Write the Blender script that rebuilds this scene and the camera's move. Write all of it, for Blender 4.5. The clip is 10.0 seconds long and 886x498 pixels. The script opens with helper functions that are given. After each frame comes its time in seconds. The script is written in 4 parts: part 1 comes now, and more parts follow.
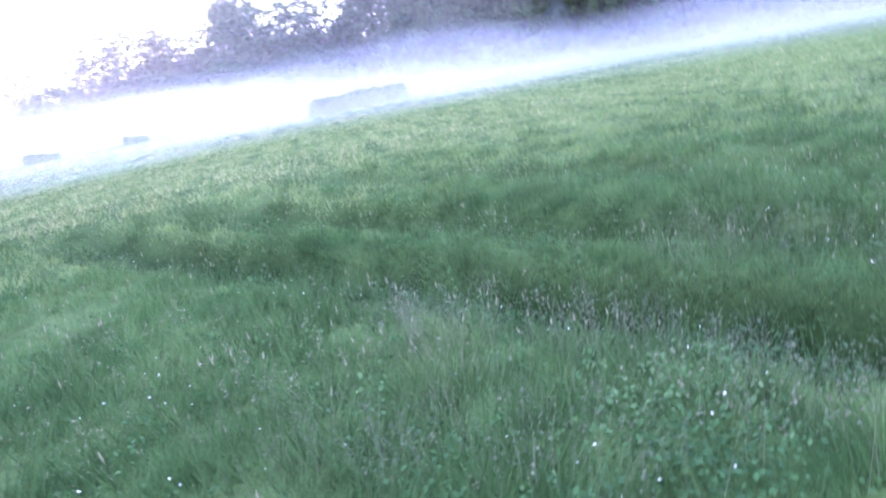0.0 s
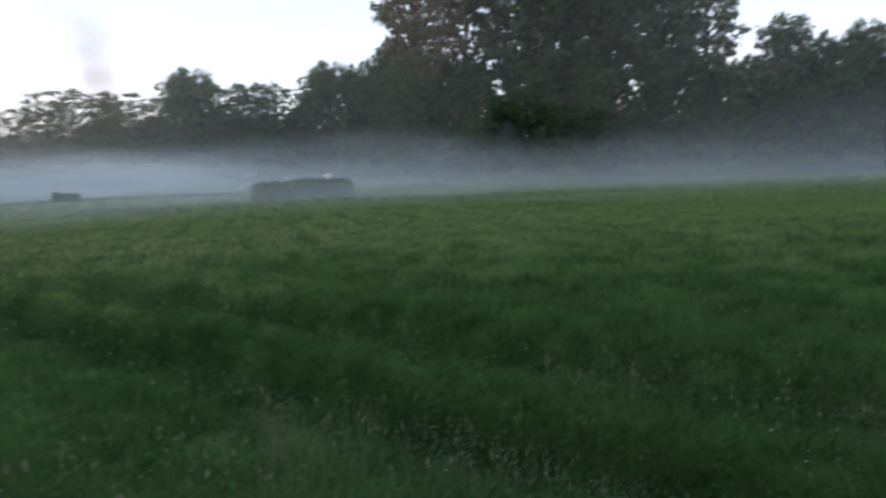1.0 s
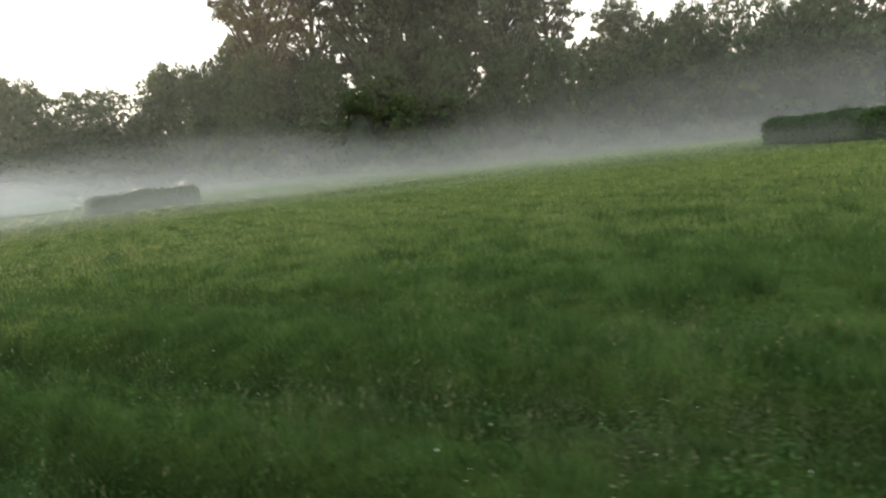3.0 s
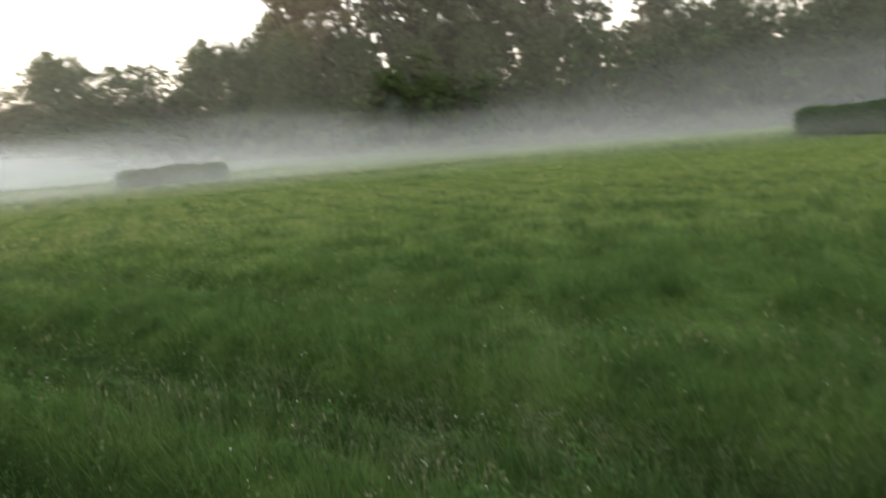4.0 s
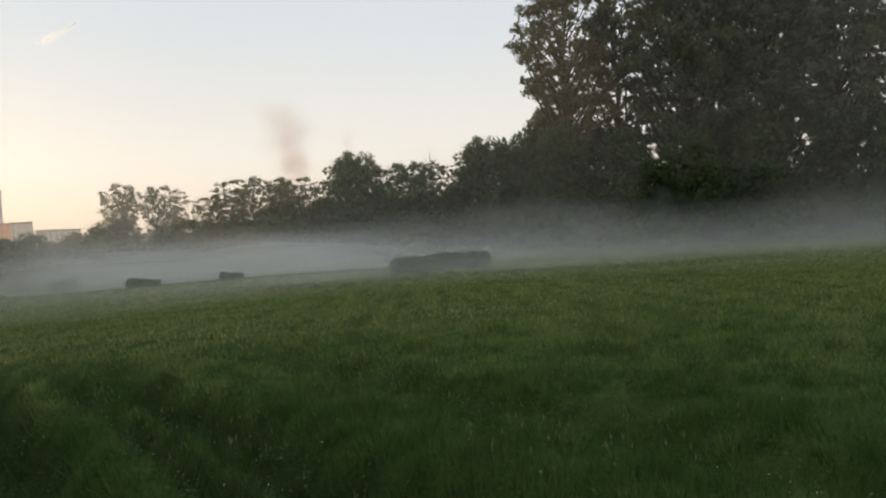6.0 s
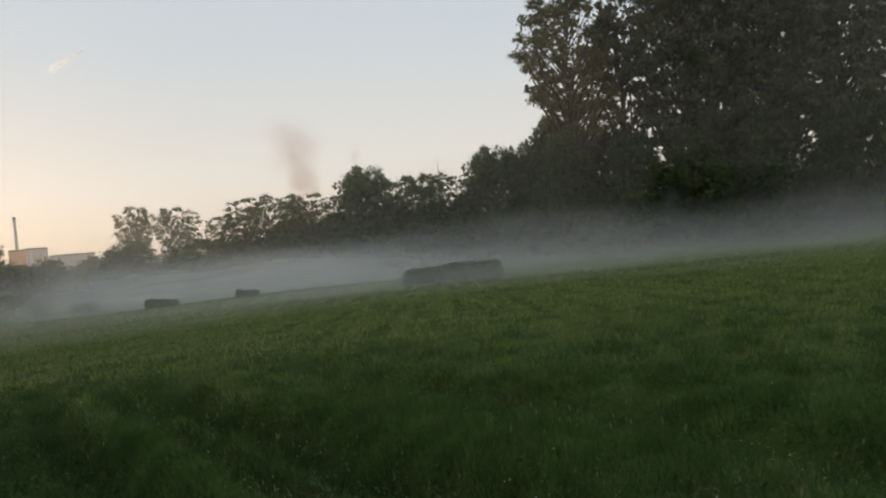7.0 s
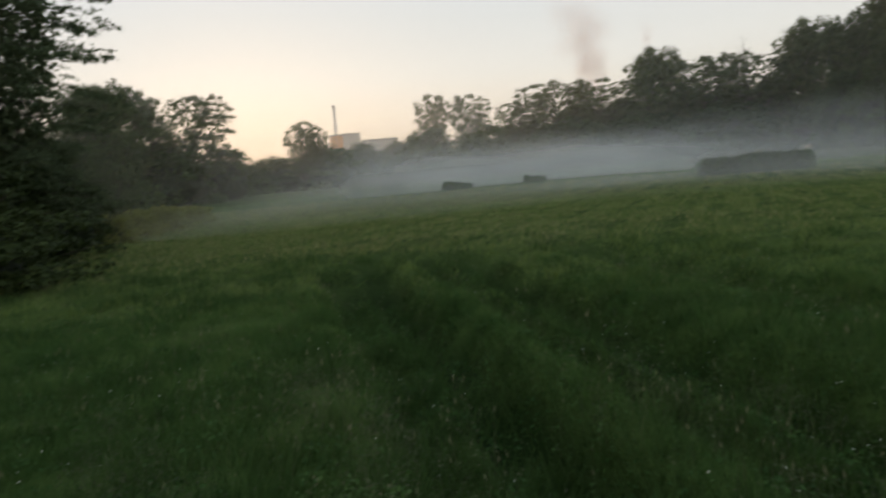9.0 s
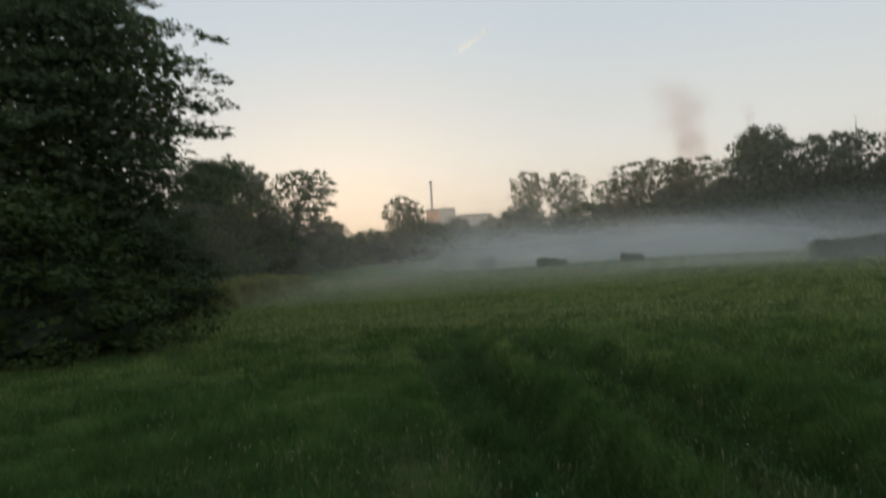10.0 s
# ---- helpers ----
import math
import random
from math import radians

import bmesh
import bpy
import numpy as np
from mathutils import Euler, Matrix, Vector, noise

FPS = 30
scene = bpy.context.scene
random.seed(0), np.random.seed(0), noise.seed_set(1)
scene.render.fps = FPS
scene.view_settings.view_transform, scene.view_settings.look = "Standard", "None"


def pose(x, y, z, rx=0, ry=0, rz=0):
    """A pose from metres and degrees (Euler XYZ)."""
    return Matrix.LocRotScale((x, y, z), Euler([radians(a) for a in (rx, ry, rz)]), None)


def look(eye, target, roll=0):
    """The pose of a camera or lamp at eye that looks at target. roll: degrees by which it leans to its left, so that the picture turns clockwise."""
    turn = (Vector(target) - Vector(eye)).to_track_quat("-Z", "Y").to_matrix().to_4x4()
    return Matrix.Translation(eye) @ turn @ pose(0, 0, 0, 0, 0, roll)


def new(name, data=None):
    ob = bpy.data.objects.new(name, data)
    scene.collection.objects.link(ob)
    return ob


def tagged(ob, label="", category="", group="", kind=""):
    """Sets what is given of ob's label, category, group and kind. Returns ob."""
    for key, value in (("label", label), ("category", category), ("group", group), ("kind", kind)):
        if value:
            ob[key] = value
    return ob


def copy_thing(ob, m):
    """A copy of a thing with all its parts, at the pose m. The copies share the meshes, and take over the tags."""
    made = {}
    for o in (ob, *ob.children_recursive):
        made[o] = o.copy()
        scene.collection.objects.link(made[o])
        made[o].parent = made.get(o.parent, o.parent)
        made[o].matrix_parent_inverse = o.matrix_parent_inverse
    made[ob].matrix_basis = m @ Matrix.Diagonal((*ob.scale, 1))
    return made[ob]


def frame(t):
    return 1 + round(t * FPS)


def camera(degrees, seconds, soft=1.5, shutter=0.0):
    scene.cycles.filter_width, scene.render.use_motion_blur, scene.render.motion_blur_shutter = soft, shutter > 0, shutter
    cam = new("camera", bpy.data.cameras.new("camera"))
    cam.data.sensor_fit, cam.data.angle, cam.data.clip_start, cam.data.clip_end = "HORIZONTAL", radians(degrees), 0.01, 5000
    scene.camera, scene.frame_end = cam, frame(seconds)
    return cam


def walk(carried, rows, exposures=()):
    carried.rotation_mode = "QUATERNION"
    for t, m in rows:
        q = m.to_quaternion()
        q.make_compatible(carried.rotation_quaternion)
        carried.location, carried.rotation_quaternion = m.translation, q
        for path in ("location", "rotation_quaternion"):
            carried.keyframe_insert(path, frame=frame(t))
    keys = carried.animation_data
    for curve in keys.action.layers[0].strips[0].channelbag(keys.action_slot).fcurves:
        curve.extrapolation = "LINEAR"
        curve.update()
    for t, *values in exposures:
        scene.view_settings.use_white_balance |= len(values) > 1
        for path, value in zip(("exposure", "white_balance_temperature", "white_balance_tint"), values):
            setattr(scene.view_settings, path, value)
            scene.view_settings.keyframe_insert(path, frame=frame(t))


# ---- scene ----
cam = camera(63.8, 10.0, soft=2.2, shutter=0.5)
PATH = [
    (0.0, pose(-3.138, -1.362, 1.6, 76.160, 10.285, -3.636)),
    (0.5, pose(-2.980, -1.254, 1.6, 80.248, 4.061, -1.776)),
    (1.0, pose(-2.883, -1.073, 1.6, 83.922, 2.337, -7.616)),
    (1.5, pose(-2.775, -0.841, 1.6, 83.707, 1.696, -16.018)),
    (2.0, pose(-2.449, -0.940, 1.6, 81.510, 9.543, -18.161)),
    (2.5, pose(-2.082, -0.673, 1.6, 82.500, 9.313, -16.944)),
    (2.7, pose(-1.914, -0.720, 1.6, 83.003, 7.039, -18.097)),
    (3.8, pose(-0.583, -1.405, 1.6, 80.178, 5.620, -18.169)),
    (4.0, pose(-0.414, -1.246, 1.6, 81.326, 5.136, -14.853)),
    (4.5, pose(-0.177, -0.715, 1.6, 87.494, 3.626, -9.555)),
    (5.0, pose(-0.085, -0.163, 1.6, 90.400, 0.851, -6.271)),
    (5.5, pose(0.000, 0.000, 1.6, 88.737, 0.945, 1.279)),
    (5.7, pose(0.096, 0.106, 1.6, 89.366, 2.607, 5.028)),
    (7.0, pose(0.151, -0.704, 1.6, 91.223, 6.212, 7.297)),
    (7.5, pose(0.122, -0.733, 1.6, 91.075, 7.156, 10.980)),
    (8.0, pose(0.085, -0.810, 1.6, 89.175, 7.188, 15.608)),
    (8.5, pose(0.014, -0.895, 1.6, 86.681, 6.345, 22.918)),
    (9.0, pose(-0.098, -0.933, 1.6, 84.395, 4.822, 29.806)),
    (9.5, pose(-0.172, -0.941, 1.6, 84.968, 3.792, 35.640)),
    (10.0, pose(-0.259, -0.873, 1.6, 90.940, 3.418, 37.297)),
]
EXPOSURES = [
    (0.0, 3.6, 4720, 50), (0.5, 2.25, 4980, 20), (1.0, 0.95, 5400, 10), (1.5, 1.0, 5800, 6), (2.0, 1.9, 6100, 4), (2.5, 1.6, 6850, 4),
    (4.0, 1.95, 7100, 8), (4.5, 1.0, 7000, 8), (5.0, 0.4, 6700, 8), (5.5, 0.6, 6800, 8), (7.0, 0.3, 6700, 8), (7.5, 0.3, 6500, 8),
    (8.0, 0.3, 6500, 6), (8.5, 0.25, 6400, 4), (9.0, 0.4, 6500, 6), (9.5, 0.7, 6500, 5), (10.0, 0.25, 6400, 5),
]
walk(cam, PATH, EXPOSURES)

# ---- sky and sun: just after sunset over the far end of the meadow ----
SUN_AZ, SUN_EL = 46.0, 3.0          # degrees left of +y, degrees up
world = bpy.data.worlds.new("dusk_sky")
scene.world = world
world.use_nodes = True
wn, wl = world.node_tree.nodes, world.node_tree.links
wn.clear()
sky = wn.new("ShaderNodeTexSky")
sky.sky_type, sky.sun_disc = "NISHITA", False
sky.sun_elevation, sky.sun_rotation = radians(SUN_EL), radians(-SUN_AZ)
sky.air_density, sky.dust_density, sky.ozone_density = 1.0, 2.0, 1.0
soften = wn.new("ShaderNodeHueSaturation")
soften.inputs["Saturation"].default_value = 0.8
clear_sky = wn.new("ShaderNodeBackground")
clear_sky.inputs["Strength"].default_value = 0.010
# a thin, even veil of high haze: warm low down, pale blue-grey overhead
where = wn.new("ShaderNodeTexCoord")
split = wn.new("ShaderNodeSeparateXYZ")
veil = wn.new("ShaderNodeValToRGB")
while len(veil.color_ramp.elements) < 5:
    veil.color_ramp.elements.new(0.5)
for item, (at, colour) in zip(veil.color_ramp.elements, ((0.0, (0.90, 0.66, 0.46)), (0.06, (0.81, 0.70, 0.59)), (0.14, (0.71, 0.68, 0.65)), (0.30, (0.56, 0.61, 0.67)), (0.6, (0.42, 0.50, 0.61)))):
    item.position, item.color = at, (*colour, 1)
haze = wn.new("ShaderNodeBackground")
haze.inputs["Strength"].default_value = 0.88
both_skies = wn.new("ShaderNodeAddShader")
wout = wn.new("ShaderNodeOutputWorld")
wl.new(sky.outputs[0], soften.inputs["Color"])
wl.new(soften.outputs[0], clear_sky.inputs[0])
wl.new(where.outputs["Generated"], split.inputs[0])
wl.new(split.outputs["Z"], veil.inputs[0])
wl.new(veil.outputs[0], haze.inputs[0])
wl.new(clear_sky.outputs[0], both_skies.inputs[0])
wl.new(haze.outputs[0], both_skies.inputs[1])
wl.new(both_skies.outputs[0], wout.inputs[0])

sun_data = bpy.data.lights.new("low_sun", "SUN")
sun_data.energy, sun_data.angle, sun_data.color = 1.4, radians(5), (1.0, 0.66, 0.42)
sun = new("low_sun", sun_data)
sa, se = radians(SUN_AZ), radians(SUN_EL)
sun_dir = Vector((-math.sin(sa) * math.cos(se), math.cos(sa) * math.cos(se), math.sin(se)))
sun.matrix_world = look(sun_dir * 300, (0, 0, 0))


# ---- materials ----
def material(name):
    m = bpy.data.materials.new(name)
    m.use_nodes = True
    m.node_tree.nodes.clear()
    return m, m.node_tree.nodes, m.node_tree.links


def add(nodes, kind, **values):
    n = nodes.new(kind)
    for key, value in values.items():
        n.inputs[key.replace("_", " ")].default_value = value
    return n


def ramp(nodes, stops):
    n = nodes.new("ShaderNodeValToRGB")
    e = n.color_ramp.elements
    while len(e) < len(stops):
        e.new(0.5)
    for item, (at, colour) in zip(e, stops):
        item.position, item.color = at, (*colour, 1)
    return n


def leaf_material(name, dark, mid, light, translucent=0.35, patch=0.35, contrast=1.0):
    """Leaves: per-leaf and per-tree colour variation, a little light through the blade."""
    m, n, l = material(name)
    geo, info, tex = n.new("ShaderNodeNewGeometry"), n.new("ShaderNodeObjectInfo"), n.new("ShaderNodeTexCoord")
    big = add(n, "ShaderNodeTexNoise", Scale=patch, Detail=4.0, Roughness=0.6)
    l.new(tex.outputs["Object"], big.inputs["Vector"])
    mix = n.new("ShaderNodeMath")
    mix.operation = "MULTIPLY_ADD"
    mix.inputs[1].default_value = 0.45
    l.new(geo.outputs["Random Per Island"], mix.inputs[0])
    sub = n.new("ShaderNodeMath")
    sub.operation = "MULTIPLY_ADD"
    sub.inputs[1].default_value = 0.2
    l.new(info.outputs["Random"], sub.inputs[0])
    strong = n.new("ShaderNodeMath")
    strong.operation = "MULTIPLY_ADD"
    strong.inputs[1].default_value, strong.inputs[2].default_value = contrast, 0.5 - 0.5 * contrast
    l.new(big.outputs["Fac"], strong.inputs[0])
    l.new(strong.outputs[0], sub.inputs[2])
    shift = n.new("ShaderNodeMath")
    shift.operation = "SUBTRACT"
    shift.inputs[1].default_value = 0.32
    l.new(sub.outputs[0], shift.inputs[0])
    l.new(shift.outputs[0], mix.inputs[2])
    col = ramp(n, [(0.05, dark), (0.45, mid), (0.9, light)])
    l.new(mix.outputs[0], col.inputs[0])
    d = add(n, "ShaderNodeBsdfPrincipled", Roughness=0.7, Specular_IOR_Level=0.15)
    t = n.new("ShaderNodeBsdfTranslucent")
    both = add(n, "ShaderNodeMixShader", Fac=translucent)
    out = n.new("ShaderNodeOutputMaterial")
    l.new(col.outputs[0], d.inputs["Base Color"])
    l.new(col.outputs[0], t.inputs["Color"])
    l.new(d.outputs[0], both.inputs[1])
    l.new(t.outputs[0], both.inputs[2])
    l.new(both.outputs[0], out.inputs[0])
    return m


def surface_material(name, stops, scale, rough=0.8, bump=0.3, fine=8.0, metal=0.0):
    """A matt surface with stains at one scale and grain at a finer one."""
    m, n, l = material(name)
    tex = n.new("ShaderNodeTexCoord")
    a = add(n, "ShaderNodeTexNoise", Scale=scale, Detail=4.0)
    b = add(n, "ShaderNodeTexNoise", Scale=scale * fine, Detail=3.0)
    for q in (a, b):
        l.new(tex.outputs["Object"], q.inputs["Vector"])
    s = n.new("ShaderNodeMath")
    s.operation = "MULTIPLY_ADD"
    s.inputs[1].default_value = 0.4
    l.new(b.outputs["Fac"], s.inputs[0])
    h = n.new("ShaderNodeMath")
    h.operation = "MULTIPLY"
    h.inputs[1].default_value = 0.6
    l.new(a.outputs["Fac"], h.inputs[0])
    l.new(h.outputs[0], s.inputs[2])
    col = ramp(n, stops)
    l.new(s.outputs[0], col.inputs[0])
    p = add(n, "ShaderNodeBsdfPrincipled", Roughness=rough, Metallic=metal)
    bp = add(n, "ShaderNodeBump", Strength=bump, Distance=0.03)
    l.new(s.outputs[0], bp.inputs["Height"])
    l.new(bp.outputs[0], p.inputs["Normal"])
    l.new(col.outputs[0], p.inputs["Base Color"])
    out = n.new("ShaderNodeOutputMaterial")
    l.new(p.outputs[0], out.inputs[0])
    return m


def meadow_material():
    """Turf under the blades: greens at three scales, straw-coloured in patches."""
    m, n, l = material("meadow_turf")
    tex = n.new("ShaderNodeTexCoord")
    big = add(n, "ShaderNodeTexNoise", Scale=0.11, Detail=3.0)
    mid = add(n, "ShaderNodeTexNoise", Scale=1.1, Detail=4.0)
    fine = add(n, "ShaderNodeTexNoise", Scale=14.0, Detail=3.0)
    for q in (big, mid, fine):
        l.new(tex.outputs["Object"], q.inputs["Vector"])
    c1 = ramp(n, [(0.3, (0.050, 0.079, 0.019)), (0.5, (0.074, 0.111, 0.027)), (0.75, (0.108, 0.137, 0.040))])
    c2 = ramp(n, [(0.35, (0.6, 0.64, 0.6)), (0.65, (1.0, 1.0, 1.0))])
    c3 = ramp(n, [(0.3, (0.66, 0.66, 0.66)), (0.7, (1.0, 1.0, 1.0))])
    l.new(big.outputs["Fac"], c1.inputs[0])
    l.new(mid.outputs["Fac"], c2.inputs[0])
    l.new(fine.outputs["Fac"], c3.inputs[0])
    m1, m2 = n.new("ShaderNodeMixRGB"), n.new("ShaderNodeMixRGB")
    for q in (m1, m2):
        q.blend_type = "MULTIPLY"
        q.inputs[0].default_value = 1.0
    l.new(c1.outputs[0], m1.inputs[1])
    l.new(c2.outputs[0], m1.inputs[2])
    l.new(m1.outputs[0], m2.inputs[1])
    l.new(c3.outputs[0], m2.inputs[2])
    p = add(n, "ShaderNodeBsdfPrincipled", Roughness=1.0, Specular_IOR_Level=0.03)
    # trampled turf in the wheel tracks, the hollows' shade put into its colour
    rut_dark, m3 = n.new("ShaderNodeAttribute"), n.new("ShaderNodeMixRGB")
    rut_dark.attribute_name = "rut_shade"
    m3.blend_type = "MULTIPLY"
    m3.inputs[2].default_value = (0.34, 0.40, 0.38, 1)
    l.new(rut_dark.outputs["Fac"], m3.inputs[0])
    l.new(m2.outputs[0], m3.inputs[1])
    l.new(m3.outputs[0], p.inputs["Base Color"])
    bp = add(n, "ShaderNodeBump", Strength=0.6, Distance=0.08)
    l.new(fine.outputs["Fac"], bp.inputs["Height"])
    l.new(bp.outputs[0], p.inputs["Normal"])
    out = n.new("ShaderNodeOutputMaterial")
    l.new(p.outputs[0], out.inputs[0])
    return m


def mist_material(name, density, foot, full, thin, top, x_end, x_full, colour, climb=0.0, patch=0.04, east_share=1.0, east_to=40.0, trace=0.0):
    """Mist: drops that scatter what falls on them. Heights (m) of its foot, of its full density, and where it thins out."""
    m, n, l = material(name)
    tex = n.new("ShaderNodeTexCoord")
    sep = n.new("ShaderNodeSeparateXYZ")
    l.new(tex.outputs["Object"], sep.inputs[0])
    over = n.new("ShaderNodeAttribute")
    over.attribute_name = "above_ground"
    stretch = n.new("ShaderNodeMapping")
    stretch.inputs["Scale"].default_value = (1, 1, 6)
    l.new(tex.outputs["Object"], stretch.inputs["Vector"])
    nz = add(n, "ShaderNodeTexNoise", Scale=patch, Detail=3.0, Roughness=0.55)
    l.new(stretch.outputs[0], nz.inputs["Vector"])
    wob = n.new("ShaderNodeMath")
    wob.operation = "MULTIPLY_ADD"
    wob.inputs[1].default_value = -0.9 * (top - thin)
    l.new(nz.outputs["Fac"], wob.inputs[0])
    # the top climbs towards the woods at +x
    east, lower = n.new("ShaderNodeMath"), n.new("ShaderNodeMath")
    east.operation, lower.operation = "MAXIMUM", "MULTIPLY_ADD"
    far = n.new("ShaderNodeMath")
    far.operation = "SUBTRACT"
    far.inputs[1].default_value = 18.0
    l.new(sep.outputs["X"], far.inputs[0])
    east.inputs[1].default_value = 0.0
    l.new(far.outputs[0], east.inputs[0])
    lower.inputs[1].default_value = -climb
    l.new(east.outputs[0], lower.inputs[0])
    l.new(sep.outputs["Z"], lower.inputs[2])
    l.new(lower.outputs[0], wob.inputs[2])
    up = n.new("ShaderNodeMapRange")
    up.interpolation_type = "SMOOTHSTEP"
    down = n.new("ShaderNodeMapRange")
    down.interpolation_type = "SMOOTHSTEP"
    lift = 0.45 * (top - thin)
    for q, a, b, c, d in ((up, foot, full, 0, 1), (down, thin - lift, top - lift, 1, trace)):
        q.inputs["From Min"].default_value, q.inputs["From Max"].default_value = a, b
        q.inputs["To Min"].default_value, q.inputs["To Max"].default_value = c, d
    l.new(over.outputs["Fac"], up.inputs["Value"])
    l.new(wob.outputs[0], down.inputs["Value"])
    vary = n.new("ShaderNodeMapRange")
    for key, v in (("From Min", 0.3), ("From Max", 0.7), ("To Min", density * 0.7), ("To Max", density * 1.2)):
        vary.inputs[key].default_value = v
    l.new(nz.outputs["Fac"], vary.inputs["Value"])
    a, b = n.new("ShaderNodeMath"), n.new("ShaderNodeMath")
    a.operation = b.operation = "MULTIPLY"
    l.new(up.outputs[0], a.inputs[0])
    l.new(down.outputs[0], a.inputs[1])
    l.new(a.outputs[0], b.inputs[0])
    l.new(vary.outputs[0], b.inputs[1])
    edge = n.new("ShaderNodeMapRange")
    edge.interpolation_type = "SMOOTHSTEP"
    edge.inputs["From Min"].default_value, edge.inputs["From Max"].default_value = x_end, x_full
    l.new(sep.outputs["X"], edge.inputs["Value"])
    c = n.new("ShaderNodeMath")
    c.operation = "MULTIPLY"
    l.new(b.outputs[0], c.inputs[0])
    l.new(edge.outputs[0], c.inputs[1])
    thinner, e = n.new("ShaderNodeMapRange"), n.new("ShaderNodeMath")
    for key, v in (("From Min", east_to - 42.0), ("From Max", east_to), ("To Min", 1.0), ("To Max", east_share)):
        thinner.inputs[key].default_value = v
    l.new(sep.outputs["X"], thinner.inputs["Value"])
    e.operation = "MULTIPLY"
    l.new(c.outputs[0], e.inputs[0])
    l.new(thinner.outputs[0], e.inputs[1])
    b = e
    clear = n.new("ShaderNodeBsdfTransparent")
    d, t = n.new("ShaderNodeBsdfDiffuse"), n.new("ShaderNodeBsdfTranslucent")
    for q in (d, t):
        q.inputs["Color"].default_value = (*colour, 1)
    half, mixed = add(n, "ShaderNodeMixShader", Fac=0.5), n.new("ShaderNodeMixShader")
    l.new(d.outputs[0], half.inputs[1])
    l.new(t.outputs[0], half.inputs[2])
    l.new(b.outputs[0], mixed.inputs[0])
    l.new(clear.outputs[0], mixed.inputs[1])
    l.new(half.outputs[0], mixed.inputs[2])
    out = n.new("ShaderNodeOutputMaterial")
    l.new(mixed.outputs[0], out.inputs[0])
    return m


TURF = meadow_material()
BLADE = leaf_material("grass_blade", (0.024, 0.057, 0.013), (0.057, 0.115, 0.025), (0.124, 0.187, 0.052), 0.35, 1.3, 2.0)
MID_BLADE = leaf_material("meadow_blade", (0.078, 0.118, 0.026), (0.135, 0.188, 0.044), (0.205, 0.245, 0.074), 0.35, 0.5, 1.9)
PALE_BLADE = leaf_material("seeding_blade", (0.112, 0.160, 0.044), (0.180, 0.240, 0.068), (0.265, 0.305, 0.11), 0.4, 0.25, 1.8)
TAN_BLADE = leaf_material("tan_blade", (0.24, 0.225, 0.09), (0.34, 0.31, 0.13), (0.43, 0.38, 0.18), 0.4, 0.2, 1.6)
PANICLE = leaf_material("panicle", (0.075, 0.088, 0.046), (0.110, 0.120, 0.066), (0.16, 0.16, 0.10), 0.4)
# blades of the wheel tracks, darkened for the shade in the hollows
SHADED_BLADE = leaf_material("shaded_blade", (0.011, 0.026, 0.008), (0.022, 0.048, 0.014), (0.045, 0.080, 0.024), 0.3, 0.9)
TUSSOCK = leaf_material("tussock_blade", (0.030, 0.060, 0.014), (0.050, 0.095, 0.022), (0.09, 0.135, 0.04), 0.35, 0.8)
STRAW = leaf_material("seed_straw", (0.08, 0.095, 0.04), (0.125, 0.13, 0.065), (0.20, 0.19, 0.11), 0.3)
HERB = leaf_material("herb_leaf", (0.026, 0.062, 0.015), (0.052, 0.112, 0.026), (0.10, 0.165, 0.048), 0.35, 1.1, 1.8)
SPIKE = leaf_material("seed_spike", (0.14, 0.14, 0.07), (0.22, 0.21, 0.12), (0.34, 0.31, 0.20), 0.35)
PETAL = leaf_material("petal", (0.50, 0.51, 0.42), (0.64, 0.64, 0.54), (0.76, 0.75, 0.64), 0.3)
LEAF = leaf_material("broad_leaf", (0.045, 0.062, 0.026), (0.078, 0.100, 0.042), (0.13, 0.15, 0.065))
LEAF_GREY = leaf_material("willow_leaf", (0.065, 0.075, 0.042), (0.115, 0.125, 0.070), (0.18, 0.19, 0.11))
LEAF_FRESH = leaf_material("fresh_leaf", (0.036, 0.058, 0.018), (0.060, 0.086, 0.028), (0.10, 0.125, 0.045))
LEAF_OLIVE = leaf_material("olive_leaf", (0.14, 0.15, 0.034), (0.21, 0.22, 0.052), (0.28, 0.28, 0.08))
LEAF_DARK = leaf_material("dark_leaf", (0.028, 0.044, 0.018), (0.050, 0.075, 0.028), (0.088, 0.118, 0.042), 0.35)
# undergrowth leaf darkened: the large tree's shade is in its colour
LEAF_SHADE = leaf_material("shaded_undergrowth_leaf", (0.020, 0.030, 0.008), (0.036, 0.052, 0.013), (0.066, 0.086, 0.024), 0.25)
LEAF_BOUGH = leaf_material("bough_leaf", (0.050, 0.068, 0.032), (0.086, 0.112, 0.054), (0.14, 0.17, 0.085), 0.4)
HEDGE_LEAF = leaf_material("hedge_leaf", (0.018, 0.040, 0.011), (0.036, 0.072, 0.020), (0.07, 0.115, 0.034), 0.2)
BARK = surface_material("bark", [(0.3, (0.035, 0.028, 0.021)), (0.7, (0.11, 0.09, 0.07))], 3.0, 0.95, 0.8)
PALE_BARK = surface_material("pale_bark", [(0.3, (0.22, 0.20, 0.18)), (0.7, (0.45, 0.43, 0.40))], 3.0, 0.9, 0.6)
# near-black filler colour for the shade inside bushes and hedges
SHADE_CORE = surface_material("inner_shade", [(0.3, (0.012, 0.018, 0.008)), (0.7, (0.03, 0.04, 0.02))], 4.0, 0.95, 0.5)
